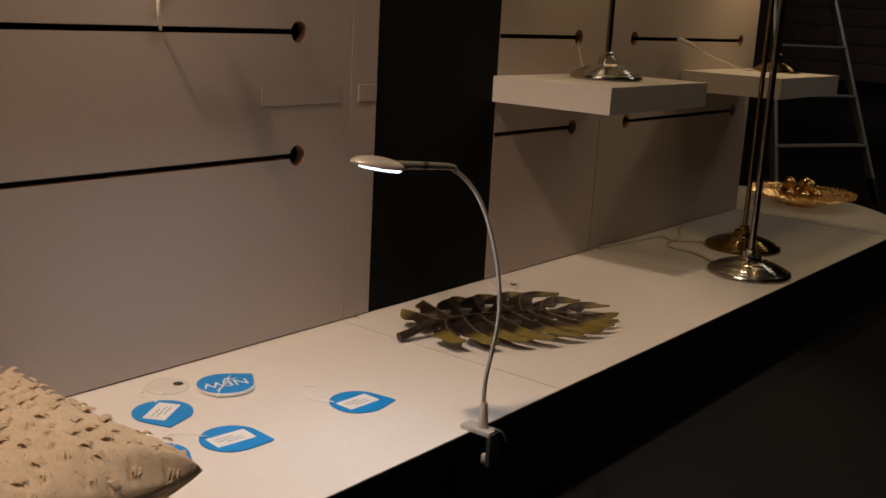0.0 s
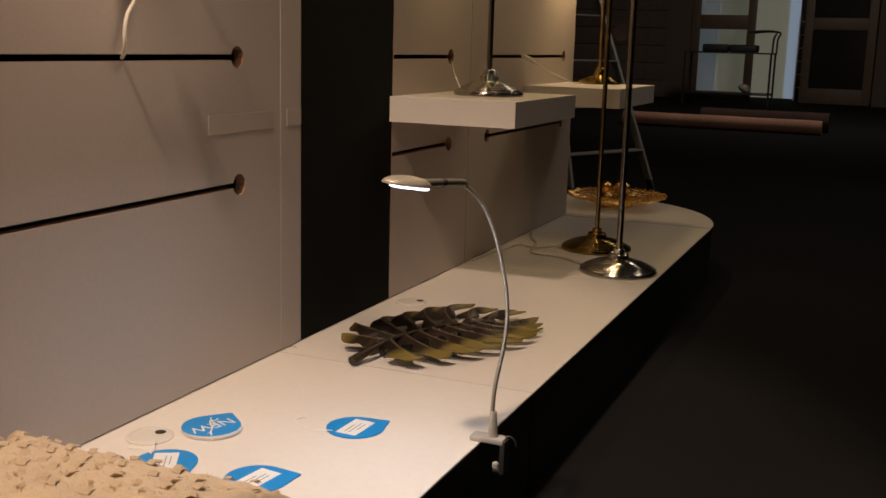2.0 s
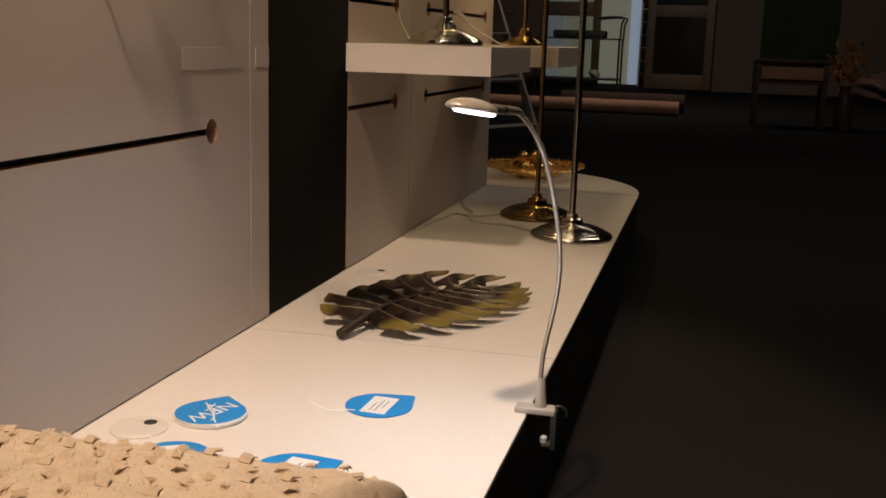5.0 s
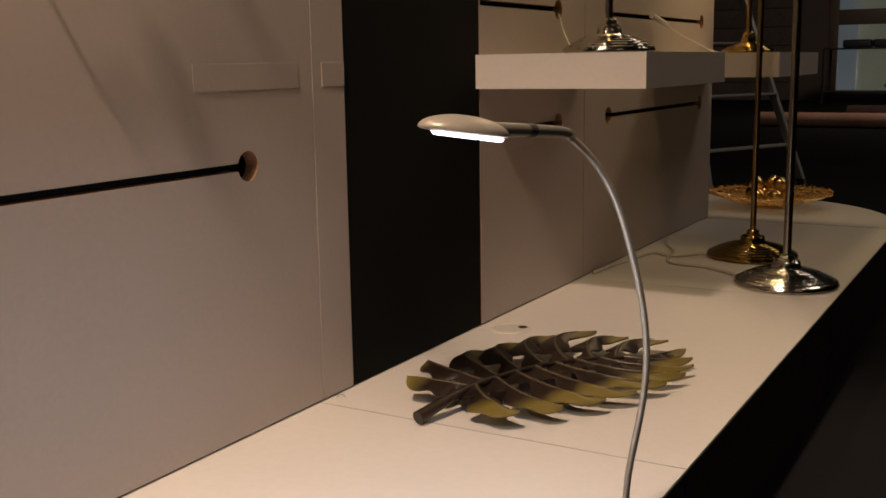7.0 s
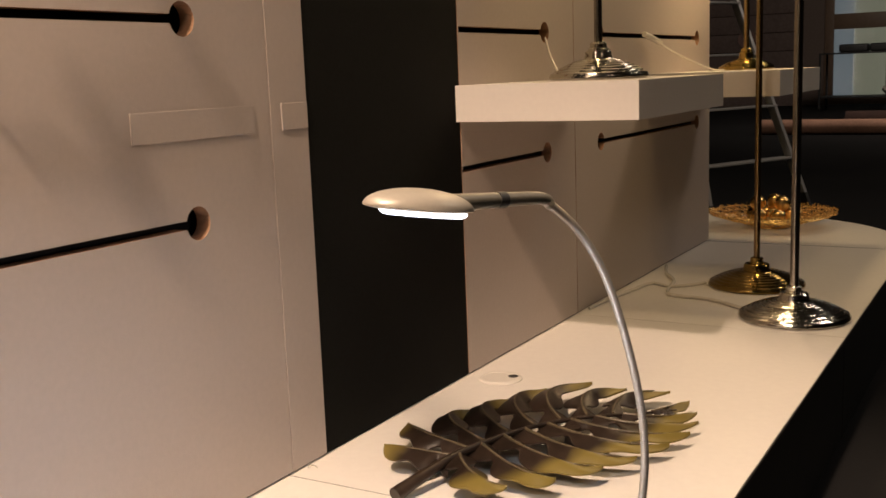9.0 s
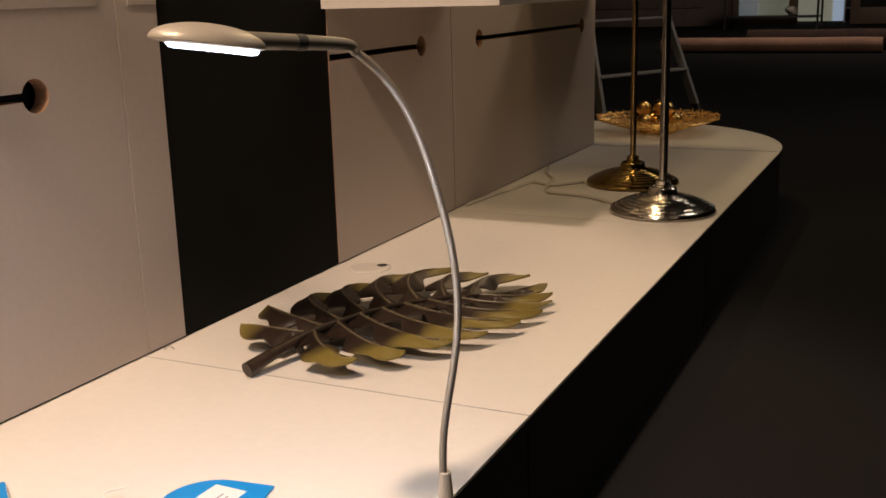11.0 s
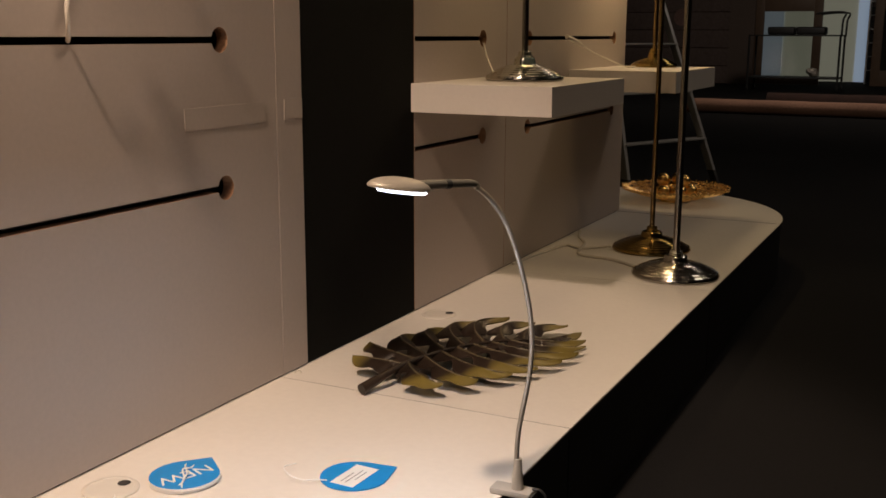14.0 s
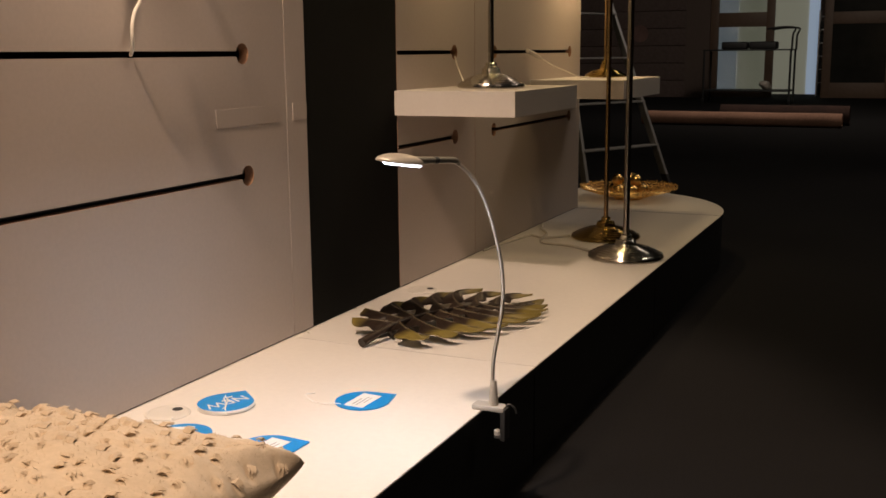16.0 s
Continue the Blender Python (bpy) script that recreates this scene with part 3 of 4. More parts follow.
# ---- leaf tray ----
def leaf_tray():
    ang = math.degrees(math.atan2(-0.298, 0.955))
    l = thing("leaf_dish", (-1.136, 1.322, PZ), ang, "bronze and olive-gold monstera leaf dish on the platform", "dish")
    rng = random.Random(11)
    RIB = smooth_line([(-0.014, 0.022, 0.0095), (-0.015, 0.066, 0.0190), (-0.017, 0.120, 0.0270), (-0.016, 0.180, 0.0300), (-0.010, 0.240, 0.0300), (0.004, 0.300, 0.0280), (0.026, 0.350, 0.0250), (0.048, 0.395, 0.0215), (0.064, 0.440, 0.0170)], 64)

    def rib_at(s):
        """The point of the rib at the local y of s."""
        for a, b in zip(RIB, RIB[1:]):
            if b.y >= s:
                return a.lerp(b, (s - a.y) / (b.y - a.y))
        return RIB[-1].copy()

    def blade(side, s0, knee, tip, width, crest, end, blunt=0.0):
        """One lobe: leaves the rib squarely, bulges backward and hooks forward to its point; waists next to the rib leave the leaf's holes."""
        bm = bmesh.new()
        lay = bm.verts.layers.float.new("outward")
        n, m = 34, 10
        root = rib_at(s0)
        kx, ky = knee
        hole, wave = rng.uniform(0.17, 0.25), rng.uniform(0, 6.28)

        def centre(u):
            a, b, c = (1 - u) ** 2, 2 * u * (1 - u), u * u
            z = root.z * (1 - u) + end * u + (crest - 0.5 * (root.z + end)) * math.sin(math.pi * min(1, u * 1.05)) ** 0.9
            return Vector((a * root.x + b * kx + c * tip[0], a * root.y + b * ky + c * tip[1], z))

        def half(u):
            full = 0.86 + 0.34 * math.exp(-((u - 0.38) / 0.13) ** 2) + 0.40 * math.exp(-(u / 0.10) ** 2)
            full -= 0.62 * math.exp(-((u - hole) / 0.062) ** 2) + 0.12 * math.exp(-((u - 0.58) / 0.09) ** 2)
            taper = max(0.0, 1 - max(0.0, (u - 0.56) / 0.44) ** (2.3 + 3 * blunt)) ** 0.85
            return width * full * taper

        rows, low = [], []
        for i in range(n + 1):
            u = i / n
            q = centre(u)
            d = centre(min(1, u + 0.02)) - centre(max(0, u - 0.02))
            d.z = 0
            d.normalize()
            across = Vector((-d.y, d.x, 0)) * side
            w = half(u)
            row, under = [], []
            for j in range(m + 1):
                v = j / m * 2 - 1
                ww = w * (1.16 if v < 0 else 0.92)
                droop = (0.52 if v < 0 else 0.40) * w * abs(v) ** 1.5 + 0.0012 * math.sin(9 * u + 3 * v + wave)
                lift = 0.0016 * max(0, 1 - abs(v) * 2.2) * (1 - 0.6 * u)
                p = q + across * (v * ww) + Vector((0, 0, lift - droop))
                p.z = max(0.0040, p.z)
                a, b = bm.verts.new(p), bm.verts.new((p.x, p.y, p.z - 0.0022))
                a[lay] = b[lay] = u * (1.02 if side > 0 else 0.86) + 0.12 * abs(v) * u + (0.06 if side > 0 else -0.02) + 0.10 * max(0.0, -v) * side * u
                row.append(a)
                under.append(b)
            rows.append(row)
            low.append(under)
        for i in range(n):
            for j in range(m):
                bm.faces.new((rows[i][j], rows[i][j + 1], rows[i + 1][j + 1], rows[i + 1][j]))
                bm.faces.new((low[i][j], low[i + 1][j], low[i + 1][j + 1], low[i][j + 1]))
            for j in (0, m):
                bm.faces.new((rows[i][j], rows[i + 1][j], low[i + 1][j], low[i][j]))
        for i in (0, n):
            for j in range(m):
                bm.faces.new((rows[i][j], rows[i][j + 1], low[i][j + 1], low[i][j]))
        bmesh.ops.remove_doubles(bm, verts=bm.verts, dist=0.00005)
        ob = part("lobe", bm, M_LEAF, l)
        line = [centre(0.01 + 0.84 * k / 12) + Vector((0, 0, 0.0014 * (1 - 0.5 * k / 12))) for k in range(13)]
        part("vein", tube(line, lambda u: 0.0021 * (1 - 0.70 * u), 24, 8), M_VEIN, ob, "raised bronze vein")

    # far side, then near side: root along the rib, bulge, point, half width, crest, height of the point, bluntness
    FAR = ((0.114, (-0.050, 0.094), (-0.100, 0.080), 0.0190, 0.031, 0.031, 1.0), (0.140, (-0.100, 0.122), (-0.138, 0.152), 0.0180, 0.034, 0.030, 0.5),
           (0.166, (-0.144, 0.178), (-0.112, 0.240), 0.0190, 0.036, 0.030, 0), (0.206, (-0.142, 0.236), (-0.102, 0.304), 0.0198, 0.036, 0.030, 0),
           (0.246, (-0.128, 0.288), (-0.102, 0.374), 0.0198, 0.036, 0.029, 0), (0.286, (-0.122, 0.344), (-0.074, 0.438), 0.0198, 0.035, 0.028, 0),
           (0.322, (-0.078, 0.386), (-0.026, 0.454), 0.0190, 0.032, 0.025, 0), (0.354, (-0.032, 0.430), (0.020, 0.490), 0.0190, 0.028, 0.022, 0))
    NEAR = ((0.124, (0.058, 0.064), (0.086, 0.096), 0.0180, 0.027, 0.022, 0), (0.160, (0.092, 0.110), (0.108, 0.150), 0.0155, 0.026, 0.021, 0),
            (0.196, (0.104, 0.156), (0.124, 0.212), 0.0155, 0.026, 0.020, 0), (0.230, (0.108, 0.200), (0.134, 0.262), 0.0150, 0.025, 0.019, 0),
            (0.264, (0.108, 0.250), (0.136, 0.322), 0.0142, 0.024, 0.018, 0), (0.298, (0.100, 0.296), (0.130, 0.374), 0.0132, 0.022, 0.017, 0),
            (0.332, (0.090, 0.340), (0.114, 0.416), 0.0118, 0.020, 0.016, 0), (0.366, (0.078, 0.384), (0.092, 0.446), 0.0112, 0.019, 0.016, 0),
            (0.404, (0.058, 0.430), (0.058, 0.480), 0.0105, 0.018, 0.016, 0))
    for side, lobes in ((-1, FAR), (1, NEAR)):
        for row in lobes:
            s0, knee, tip, width, crest, end, blunt = row
            rise = 0.003 if side > 0 else 0.0
            blade(side, s0, knee, tip, width, crest + rise, end + rise, blunt)
    part("rib", tube(RIB, lambda u: 0.0088 - 0.0046 * min(1, u / 0.36) - 0.0026 * u, 64, 14, smooth=False), M_LEAF, l, "dark bronze stem")
    part("foot", lathe([(0, 0.0), (0.012, 0.0), (0.013, 0.001), (0.009, 0.026), (0, 0.026)], 20, (0.020, 0.285, 0)), M_LEAF, l, "small bronze foot under the leaf")



leaf_tray()


# ---- tags ----
def drop_outline(r, n=40):
    """A disc with one square corner along +x."""
    pts = [(r * math.cos(a), r * math.sin(a)) for a in [math.pi / 4 + 1.5 * math.pi * k / n for k in range(n + 1)]]
    c = r * 1.36
    return pts + [(c - 0.002, -0.0025), (c, 0.0), (c - 0.002, 0.0025)]


def tag(place, toward, label_turn, layers=1, lettering="", label="", string=()):
    rz = math.degrees(math.atan2(toward[1], toward[0]))
    t = thing("price_tag", place, rz, label, "tag", "blue tags")
    h = 0.0016
    for k in range(layers):
        last = k == layers - 1
        part("card", outline_slab(drop_outline(0.0425), [], lambda u, v, w, k=k: Vector((u + 0.0012 * math.sin(3.0 * k), v + 0.0012 * math.cos(2.0 * k), 0.0006 + (k + 1) * h - (h - 0.0002) * w))), (M_BLUE if last else M_CARD, M_BLUE if layers == 1 else M_CARD), t, "", False)
    top = 0.0006 + layers * h
    turn = Matrix.Rotation(radians(label_turn - rz), 4, "Z")
    if lettering:
        cu = bpy.data.curves.new("lettering", "FONT")
        cu.body, cu.size, cu.align_x, cu.align_y, cu.extrude = lettering, 0.031, "CENTER", "CENTER", 0.0002
        tmp = new("lettering_curve", cu)
        me = bpy.data.meshes.new_from_object(tmp.evaluated_get(bpy.context.evaluated_depsgraph_get()))
        bpy.data.objects.remove(tmp)
        me.materials.append(M_CARD)
        ob = new("lettering", me)
        ob.parent = t
        ob.matrix_local = Matrix.Translation((0, 0, top + 0.0003)) @ turn
        tagged(ob, "white capital letters")
    else:
        ob = part("sticker", box((-0.0300, -0.0165, 0), (0.0300, 0.0165, 0.0004)), M_CARD, t, "white sticker with grey lines")
        ob.matrix_local = Matrix.Translation((0, 0, top)) @ turn
        for k, (a, b) in enumerate(((-0.022, 0.006), (-0.022, 0.018), (-0.010, 0.016))):
            bar = part("print_line", box((a, 0.005 - 0.0065 * k, 0.0004), (b, 0.0066 - 0.0065 * k, 0.0006)), M_INK, ob)
    for pts in string:
        part("string", tube([Vector(q) for q in pts], 0.0012 if lettering else 0.0008, 28, 6), M_STRING, t, "white elastic loop")
    return t


BACK = ((-0.036, 0.002, 0.003), (-0.050, 0.006, 0.005), (-0.064, 0.010, 0.006), (-0.076, 0.022, 0.010), (-0.076, 0.044, 0.012), (-0.056, 0.056, 0.008))
BACK2 = ((-0.036, -0.002, 0.003), (-0.052, -0.010, 0.006), (-0.076, -0.018, 0.0015), (-0.094, -0.006, 0.0015), (-0.112, 0.006, 0.0015))
SHORT = ((-0.034, 0.004, 0.003), (-0.042, -0.004, 0.006), (-0.054, -0.002, 0.009), (-0.066, 0.006, 0.005), (-0.085, 0.008, 0.0015))
SHORT2 = ((-0.034, -0.004, 0.003), (-0.040, 0.004, 0.006), (-0.050, 0.008, 0.008), (-0.066, 0.018, 0.004), (-0.080, 0.022, 0.0015))
BAND = ((-0.040, -0.024, 0.004), (-0.022, -0.012, 0.0085), (0.000, -0.003, 0.0095), (0.020, 0.014, 0.0085), (0.036, 0.022, 0.004))
BAND2 = ((-0.038, -0.010, 0.004), (-0.016, -0.010, 0.0085), (0.004, 0.006, 0.0115), (0.018, 0.004, 0.0085), (0.040, 0.012, 0.004))
UNDER = ((-0.005, -0.040, 0.0035), (0.004, -0.020, 0.0045), (0.002, 0.000, 0.0050), (0.006, 0.022, 0.0045), (0.000, 0.041, 0.0035))
tag((-0.997, 1.088, PZ), (0.032, 0.044), 88, string=(BACK,), label="blue drop-shaped tag with a white sticker, lying on the platform")
tag((-1.024, 0.869, PZ), (0.041, 0.036), 83, string=(SHORT,), label="blue drop-shaped tag with a white sticker, lying on the platform")
tag((-1.163, 0.860, PZ), (0.048, -0.024), 121, string=(SHORT2, BACK2), label="blue drop-shaped tag with a white sticker, beside a cable outlet")
tag((-1.046, 0.764, PZ), (0.052, 0.016), 80, string=(UNDER,), label="blue drop-shaped tag partly under the cushion")
tag((-1.178, 0.987, PZ), (-0.004, 0.05), -112, 4, "NEW", string=(BAND, BAND2), label="stack of blue tags lettered NEW, tied with white elastic")


# ---- cable outlets ----
def outlet(x, y, hx, hy):
    o = thing("cable_outlet", (x, y, PZ), 0, "round ivory cable outlet in the platform top", "outlet", "cable outlets")
    part("cap", lathe([(0, 0.0002), (0.0335, 0.0002), (0.0335, 0.0016), (0.0310, 0.0034), (0.0275, 0.0036), (0.0265, 0.0028), (0, 0.0028)], 40), M_GROMMET, o)
    part("opening", lathe([(0, 0.0029), (0.0078, 0.0029), (0.0078, 0.0034), (0, 0.0034)], 20, (hx, hy, 0)), M_DARK, o, "dark cable opening")


outlet(-1.240, 0.926, 0.006, 0.016)
outlet(-1.246, 1.812, 0.016, 0.012)


# ---- cords ----
def cord(name, pts, r, label, n=50):
    base = Vector(pts[-1])
    ob = tagged(part(name, tube([Vector(q) - base for q in pts], r, n, 8), M_CORD), label, "cord", "lamp cords")
    ob.location = base


F = PZ + 0.0036
cord("lamp_cord", [(-1.150, 2.600, F), (-1.205, 2.540, F), (-1.255, 2.560, F), (-1.270, 2.480, F), (-1.285, 2.380, F), (-1.292, 2.290, F)], 0.0034, "clear lamp cord lying along the wall foot")
cord("lamp_cord", [(-1.022, 2.390, F), (-1.100, 2.445, F), (-1.190, 2.470, F), (-1.220, 2.600, F), (-1.262, 2.680, F), (-1.288, 2.760, F)], 0.0034, "clear lamp cord lying on the platform behind the lamps")
S = SHELF_TOP + 0.0022
cord("lamp_cord", [(-1.296, 2.118, 0.698), (-1.286, 2.112, 0.672), (-1.268, 2.098, 0.646), (-1.252, 2.085, S), (-1.235, 2.070, S)], 0.0018, "clear lamp cord hanging from a slot to the shelf")
cord("lamp_cord", [(-1.276, 2.700, 0.6880), (-1.262, 2.760, 0.6680), (-1.245, 2.830, 0.6500), (-1.232, 2.900, 0.6340), (-1.222, 2.940, S), (-1.215, 2.980, S)], 0.0022, "clear lamp cord running from a plug to the shelf lamp")
sw = thing("cord_plug", (-1.279, 2.640, 0.702), 0, "clear inline plug hanging from the slot", "plug")
part("plug_body", merge(tube([(-0.008, -0.030, 0.008), (0.0, 0.0, 0.0), (0.004, 0.040, -0.010)], 0.0062, 14, 10), tube([(0.004, 0.038, -0.0095), (0.003, 0.062, -0.0140)], 0.0030, 4, 8)), M_CORD, sw)
cord("hanging_cord", [(-1.262, 0.962, 0.800), (-1.272, 0.958, 0.782), (-1.276, 0.949, 0.765), (-1.277, 0.944, 0.745), (-1.280, 0.947, 0.726), (-1.290, 0.956, 0.713), (-1.302, 0.966, 0.707)], 0.0028, "thin white cord hanging down into the wall slot")
sw2 = thing("cord_socket", (-1.262, 0.964, 0.802), 0, "dark inline socket hanging over the wall slot", "socket")
part("socket_body", lathe([(0, 0.0), (0.006, 0.0), (0.010, 0.006), (0.011, 0.050), (0.008, 0.060), (0, 0.060)], 20), M_DARK, sw2)
part("socket_cord", tube([(0, 0, 0.058), (0.006, -0.006, 0.12), (0.020, -0.014, 0.20), (0.027, -0.016, 0.262)], 0.0026, 20, 8), M_DARK, sw2, "dark cord up to the wall lamp")


wl = thing("wall_lamp", (WX, 0.93, 1.07), 0, "small wall lamp over the slots with a hanging cord", "lamp")
# unseen box, added and sized so its shadow falls on the wall below
part("shadow_box", box((0.0005, -0.06, -0.14), (0.026, 0.04, 0.05), 0.004), M_POLE, wl, "unseen flat metal box added to shade the wall below")
part("arm", tube([(0.012, 0, 0), (0.08, 0.004, 0.022), (0.15, 0.002, 0.018), (0.191, 0, -0.004)], 0.0045, 20, 8), M_POLE, wl)
part("shade", lathe([(0.050, -0.050), (0.052, -0.050), (0.030, -0.004), (0.012, 0.004), (0, 0.004), (0, 0.001), (0.028, -0.006)], 32, (0.191, 0, 0)), M_POLE, wl)


clip = thing("cable_clip", (WX + 0.012, 1.392, PZ), 20, "tiny clear cable clip by the wall foot", "clip")
part("loop", tube([(-0.006, 0, 0.0010), (-0.003, 0.002, 0.004), (0.001, -0.001, 0.005), (0.004, 0.001, 0.003), (0.006, 0, 0.0010)], 0.0008, 16, 6), M_GREY, clip)


# ---- gold bowl ----
def wire_bowl(cx, cy):
    b = thing("wire_bowl", (cx, cy, PZ), 0, "shallow gold bowl of beaded wire on the platform end", "bowl")
    R, H = 0.170, 0.036
    rng = random.Random(4)

    def prof(u):
        return R * u, 0.006 + H * u ** 1.7

    bm = bmesh.new()
    for u in (0.30, 0.46, 0.60, 0.74, 0.87, 1.0):
        r, z = prof(u)
        pts = [(r * (1 + 0.02 * math.sin(9 * a)) * math.cos(a), r * (1 + 0.02 * math.sin(9 * a)) * math.sin(a), z + 0.002 * math.sin(7 * a + 9 * u)) for a in [2 * math.pi * k / 48 for k in range(49)]]
        tube(pts, 0.0016, bm=bm, seg=5, smooth=False)
    part("hoop", bm, M_GOLD, b, "rings of gold wire")
    bm = bmesh.new()
    for k in range(40):
        a = 2 * math.pi * k / 40
        pts = []
        for i in range(11):
            u = 0.26 + 0.76 * i / 10
            r, z = prof(u)
            aa = a + 0.10 * math.sin(9 * u + k)
            pts.append((r * math.cos(aa), r * math.sin(aa), z + 0.003 * math.sin(11 * u + 2 * k)))
        tube(pts, 0.0013, bm=bm, seg=5, smooth=False)
    part("spoke", bm, M_GOLD, b, "wavy gold wires")
    bm = bmesh.new()
    for k in range(1900):
        u = math.sqrt(rng.uniform(0.08, 1.06))
        a = rng.uniform(0, 2 * math.pi)
        r, z = prof(u)
        bmesh.ops.create_icosphere(bm, subdivisions=1, radius=rng.uniform(0.0016, 0.0034), matrix=Matrix.Translation((r * math.cos(a), r * math.sin(a), z + rng.uniform(-0.001, 0.008))))
    tagged(part("bead", bm, M_BEAD, b, "many small gold beads"), kind="stuff")
    bm = bmesh.new()
    tube([(0.048 * math.cos(a), 0.048 * math.sin(a), 0.0035) for a in [2 * math.pi * k / 32 for k in range(33)]], 0.0032, bm=bm, seg=6, smooth=False)
    part("foot_ring", bm, M_GOLD, b, "gold foot ring")
    for x, y, z, r in ((0.000, 0.000, 0.032, 0.0225), (-0.046, -0.006, 0.036, 0.0225), (0.046, 0.004, 0.036, 0.0225), (-0.023, -0.041, 0.036, 0.0225), (0.024, -0.040, 0.036, 0.0225),
                       (-0.023, 0.040, 0.036, 0.0225), (0.024, 0.041, 0.036, 0.0225), (-0.034, -0.018, 0.071, 0.0215), (0.030, -0.018, 0.071, 0.0215), (0.000, 0.028, 0.071, 0.0215)):
        bm = bmesh.new()
        bmesh.ops.create_uvsphere(bm, u_segments=24, v_segments=16, radius=r)
        ob = tagged(part("gold_ball", bm, M_BALL), "shiny gold ball heaped in the wire bowl", "ball", "balls in the bowl")
        ob.location = (cx + 1.05 * x, cy + 1.05 * y, PZ + z)


wire_bowl(-1.195, 3.435)


# ---- cushion ----
def cushion():
    c = thing("cushion", (-1.064, 0.466, PZ), -1.5, "beige tufted cushion lying on the platform by the wall", "cushion")
    A, T, N = 0.220, 0.063, 150
    mid = 0.066

    def surf(u, v, s):
        """u, v in -1..1; s: upper or lower face."""
        pin = 1 - 0.075 * (1 - abs(u) ** 2.4) * abs(v) ** 3
        piv = 1 - 0.075 * (1 - abs(v) ** 2.4) * abs(u) ** 3
        x, y = A * u * piv, A * v * pin
        d = (max(0, 1 - abs(u) ** 3.0) * max(0, 1 - abs(v) ** 3.0)) ** 0.42
        cut = 1 - 0.012 * (abs(u) * abs(v)) ** 6
        x, y = x * cut, y * cut
        wob = noise.noise(Vector((x * 9, y * 9, 3.1 * s))) * 0.008 + noise.noise(Vector((x * 34, y * 34, 1.0))) * 0.0045
        fold = math.exp(-((math.hypot(abs(u) - 1, abs(v) - 1)) / 0.50) ** 2)
        wob += fold * 0.016 * math.sin(9 * math.atan2(abs(v) - 1.06, abs(u) - 1.06) + 2 * s)
        z = mid + s * (T * d if s > 0 else min(mid - 0.0005, T * d)) + wob * d ** 0.5 * (1 if s > 0 else 0.2)
        z += 0.015 * math.exp(-(math.hypot(u - 1, v - 1) / 0.40) ** 2)
        return Vector((x, y, max(0.0005, z)))

    rng = random.Random(7)
    rows = 15
    spots = []
    for i in range(rows):
        for j in range(rows):
            u = (i + 0.5 + 0.5 * (j % 2) - 0.25) / rows * 2 - 1 + rng.uniform(-0.035, 0.035)
            v = (j + 0.5) / rows * 2 - 1 + rng.uniform(-0.035, 0.035)
            spots.append((max(-0.985, min(0.985, u)), max(-0.985, min(0.985, v))))
    pits = [surf(u, v, 1) for u, v in spots]
    bm = bmesh.new()
    grid = {}
    for s in (1, -1):
        for i in range(N + 1):
            for j in range(N + 1):
                u, v = -math.cos(math.pi * i / N), -math.cos(math.pi * j / N)
                u, v = 0.5 * u + 0.5 * (2 * i / N - 1), 0.5 * v + 0.5 * (2 * j / N - 1)
                q = surf(u, v, s)
                if s > 0:
                    # a small pit beside each tuft
                    e = min(((q.x - p.x) ** 2 * 0.40 + (q.y - p.y) ** 2, q.x - p.x, q.y - p.y) for p in pits)
                    dip = math.exp(-e[0] / 0.0042 ** 2)
                    lip = math.exp(-(0.40 * e[1] ** 2 + (e[2] - 0.0065) ** 2) / 0.0045 ** 2)
                    q.z = max(0.0005, q.z - 0.0050 * dip + 0.0026 * lip)
                grid[s, i, j] = bm.verts.new(q)
        for i in range(N):
            for j in range(N):
                q = [grid[s, i, j], grid[s, i + 1, j], grid[s, i + 1, j + 1], grid[s, i, j + 1]]
                bm.faces.new(q if s > 0 else q[::-1])
    bmesh.ops.remove_doubles(bm, verts=bm.verts, dist=0.0006)
    part("cover", bm, M_CUSHION, c, "beige knitted cover")
    # short flaps of brushed yarn in staggered rows
    shapes = []
    for k in range(6):
        bm = bmesh.new()
        for strand in range(6):
            y0 = 0.0016 * (strand - 2.5)
            out, high = rng.uniform(0.006, 0.010), rng.uniform(0.0010, 0.0026)
            a = rng.uniform(-0.35, 0.35)
            pts = [(-0.0065, y0, -0.003), (-0.0035, y0, 0.6 * high), (out * 0.5 - 0.0035, y0 + 0.3 * out * a, high), (out - 0.0035, y0 + out * a, high * rng.uniform(0.3, 1.5))]
            radii = (0.0012, 0.0014, 0.0011, 0.0003)
            tube(pts, lambda w, radii=radii: radii[round(w * 3)], bm=bm, seg=4, smooth=False)
        shapes.append(finish(bm, "tuft", M_CUSHION))
    for (u, v), q in zip(spots, pits):
        up = (surf(u + 0.012, v, 1) - surf(u - 0.012, v, 1)).cross(surf(u, v + 0.012, 1) - surf(u, v - 0.012, 1)).normalized()
        if up.z < 0.12:
            continue
        ob = new("tuft", shapes[rng.randrange(6)])
        ob.parent = c
        ob.matrix_local = Matrix.Translation(q + Vector((0, 0.006, 0))) @ up.to_track_quat("Z", "Y").to_matrix().to_4x4() @ Matrix.Rotation(rng.uniform(-0.5, 0.5) - 1.57, 4, "Z") @ Matrix.Scale(rng.uniform(0.75, 1.15), 4)
    # loose fibres standing off the knit
    bm = bmesh.new()
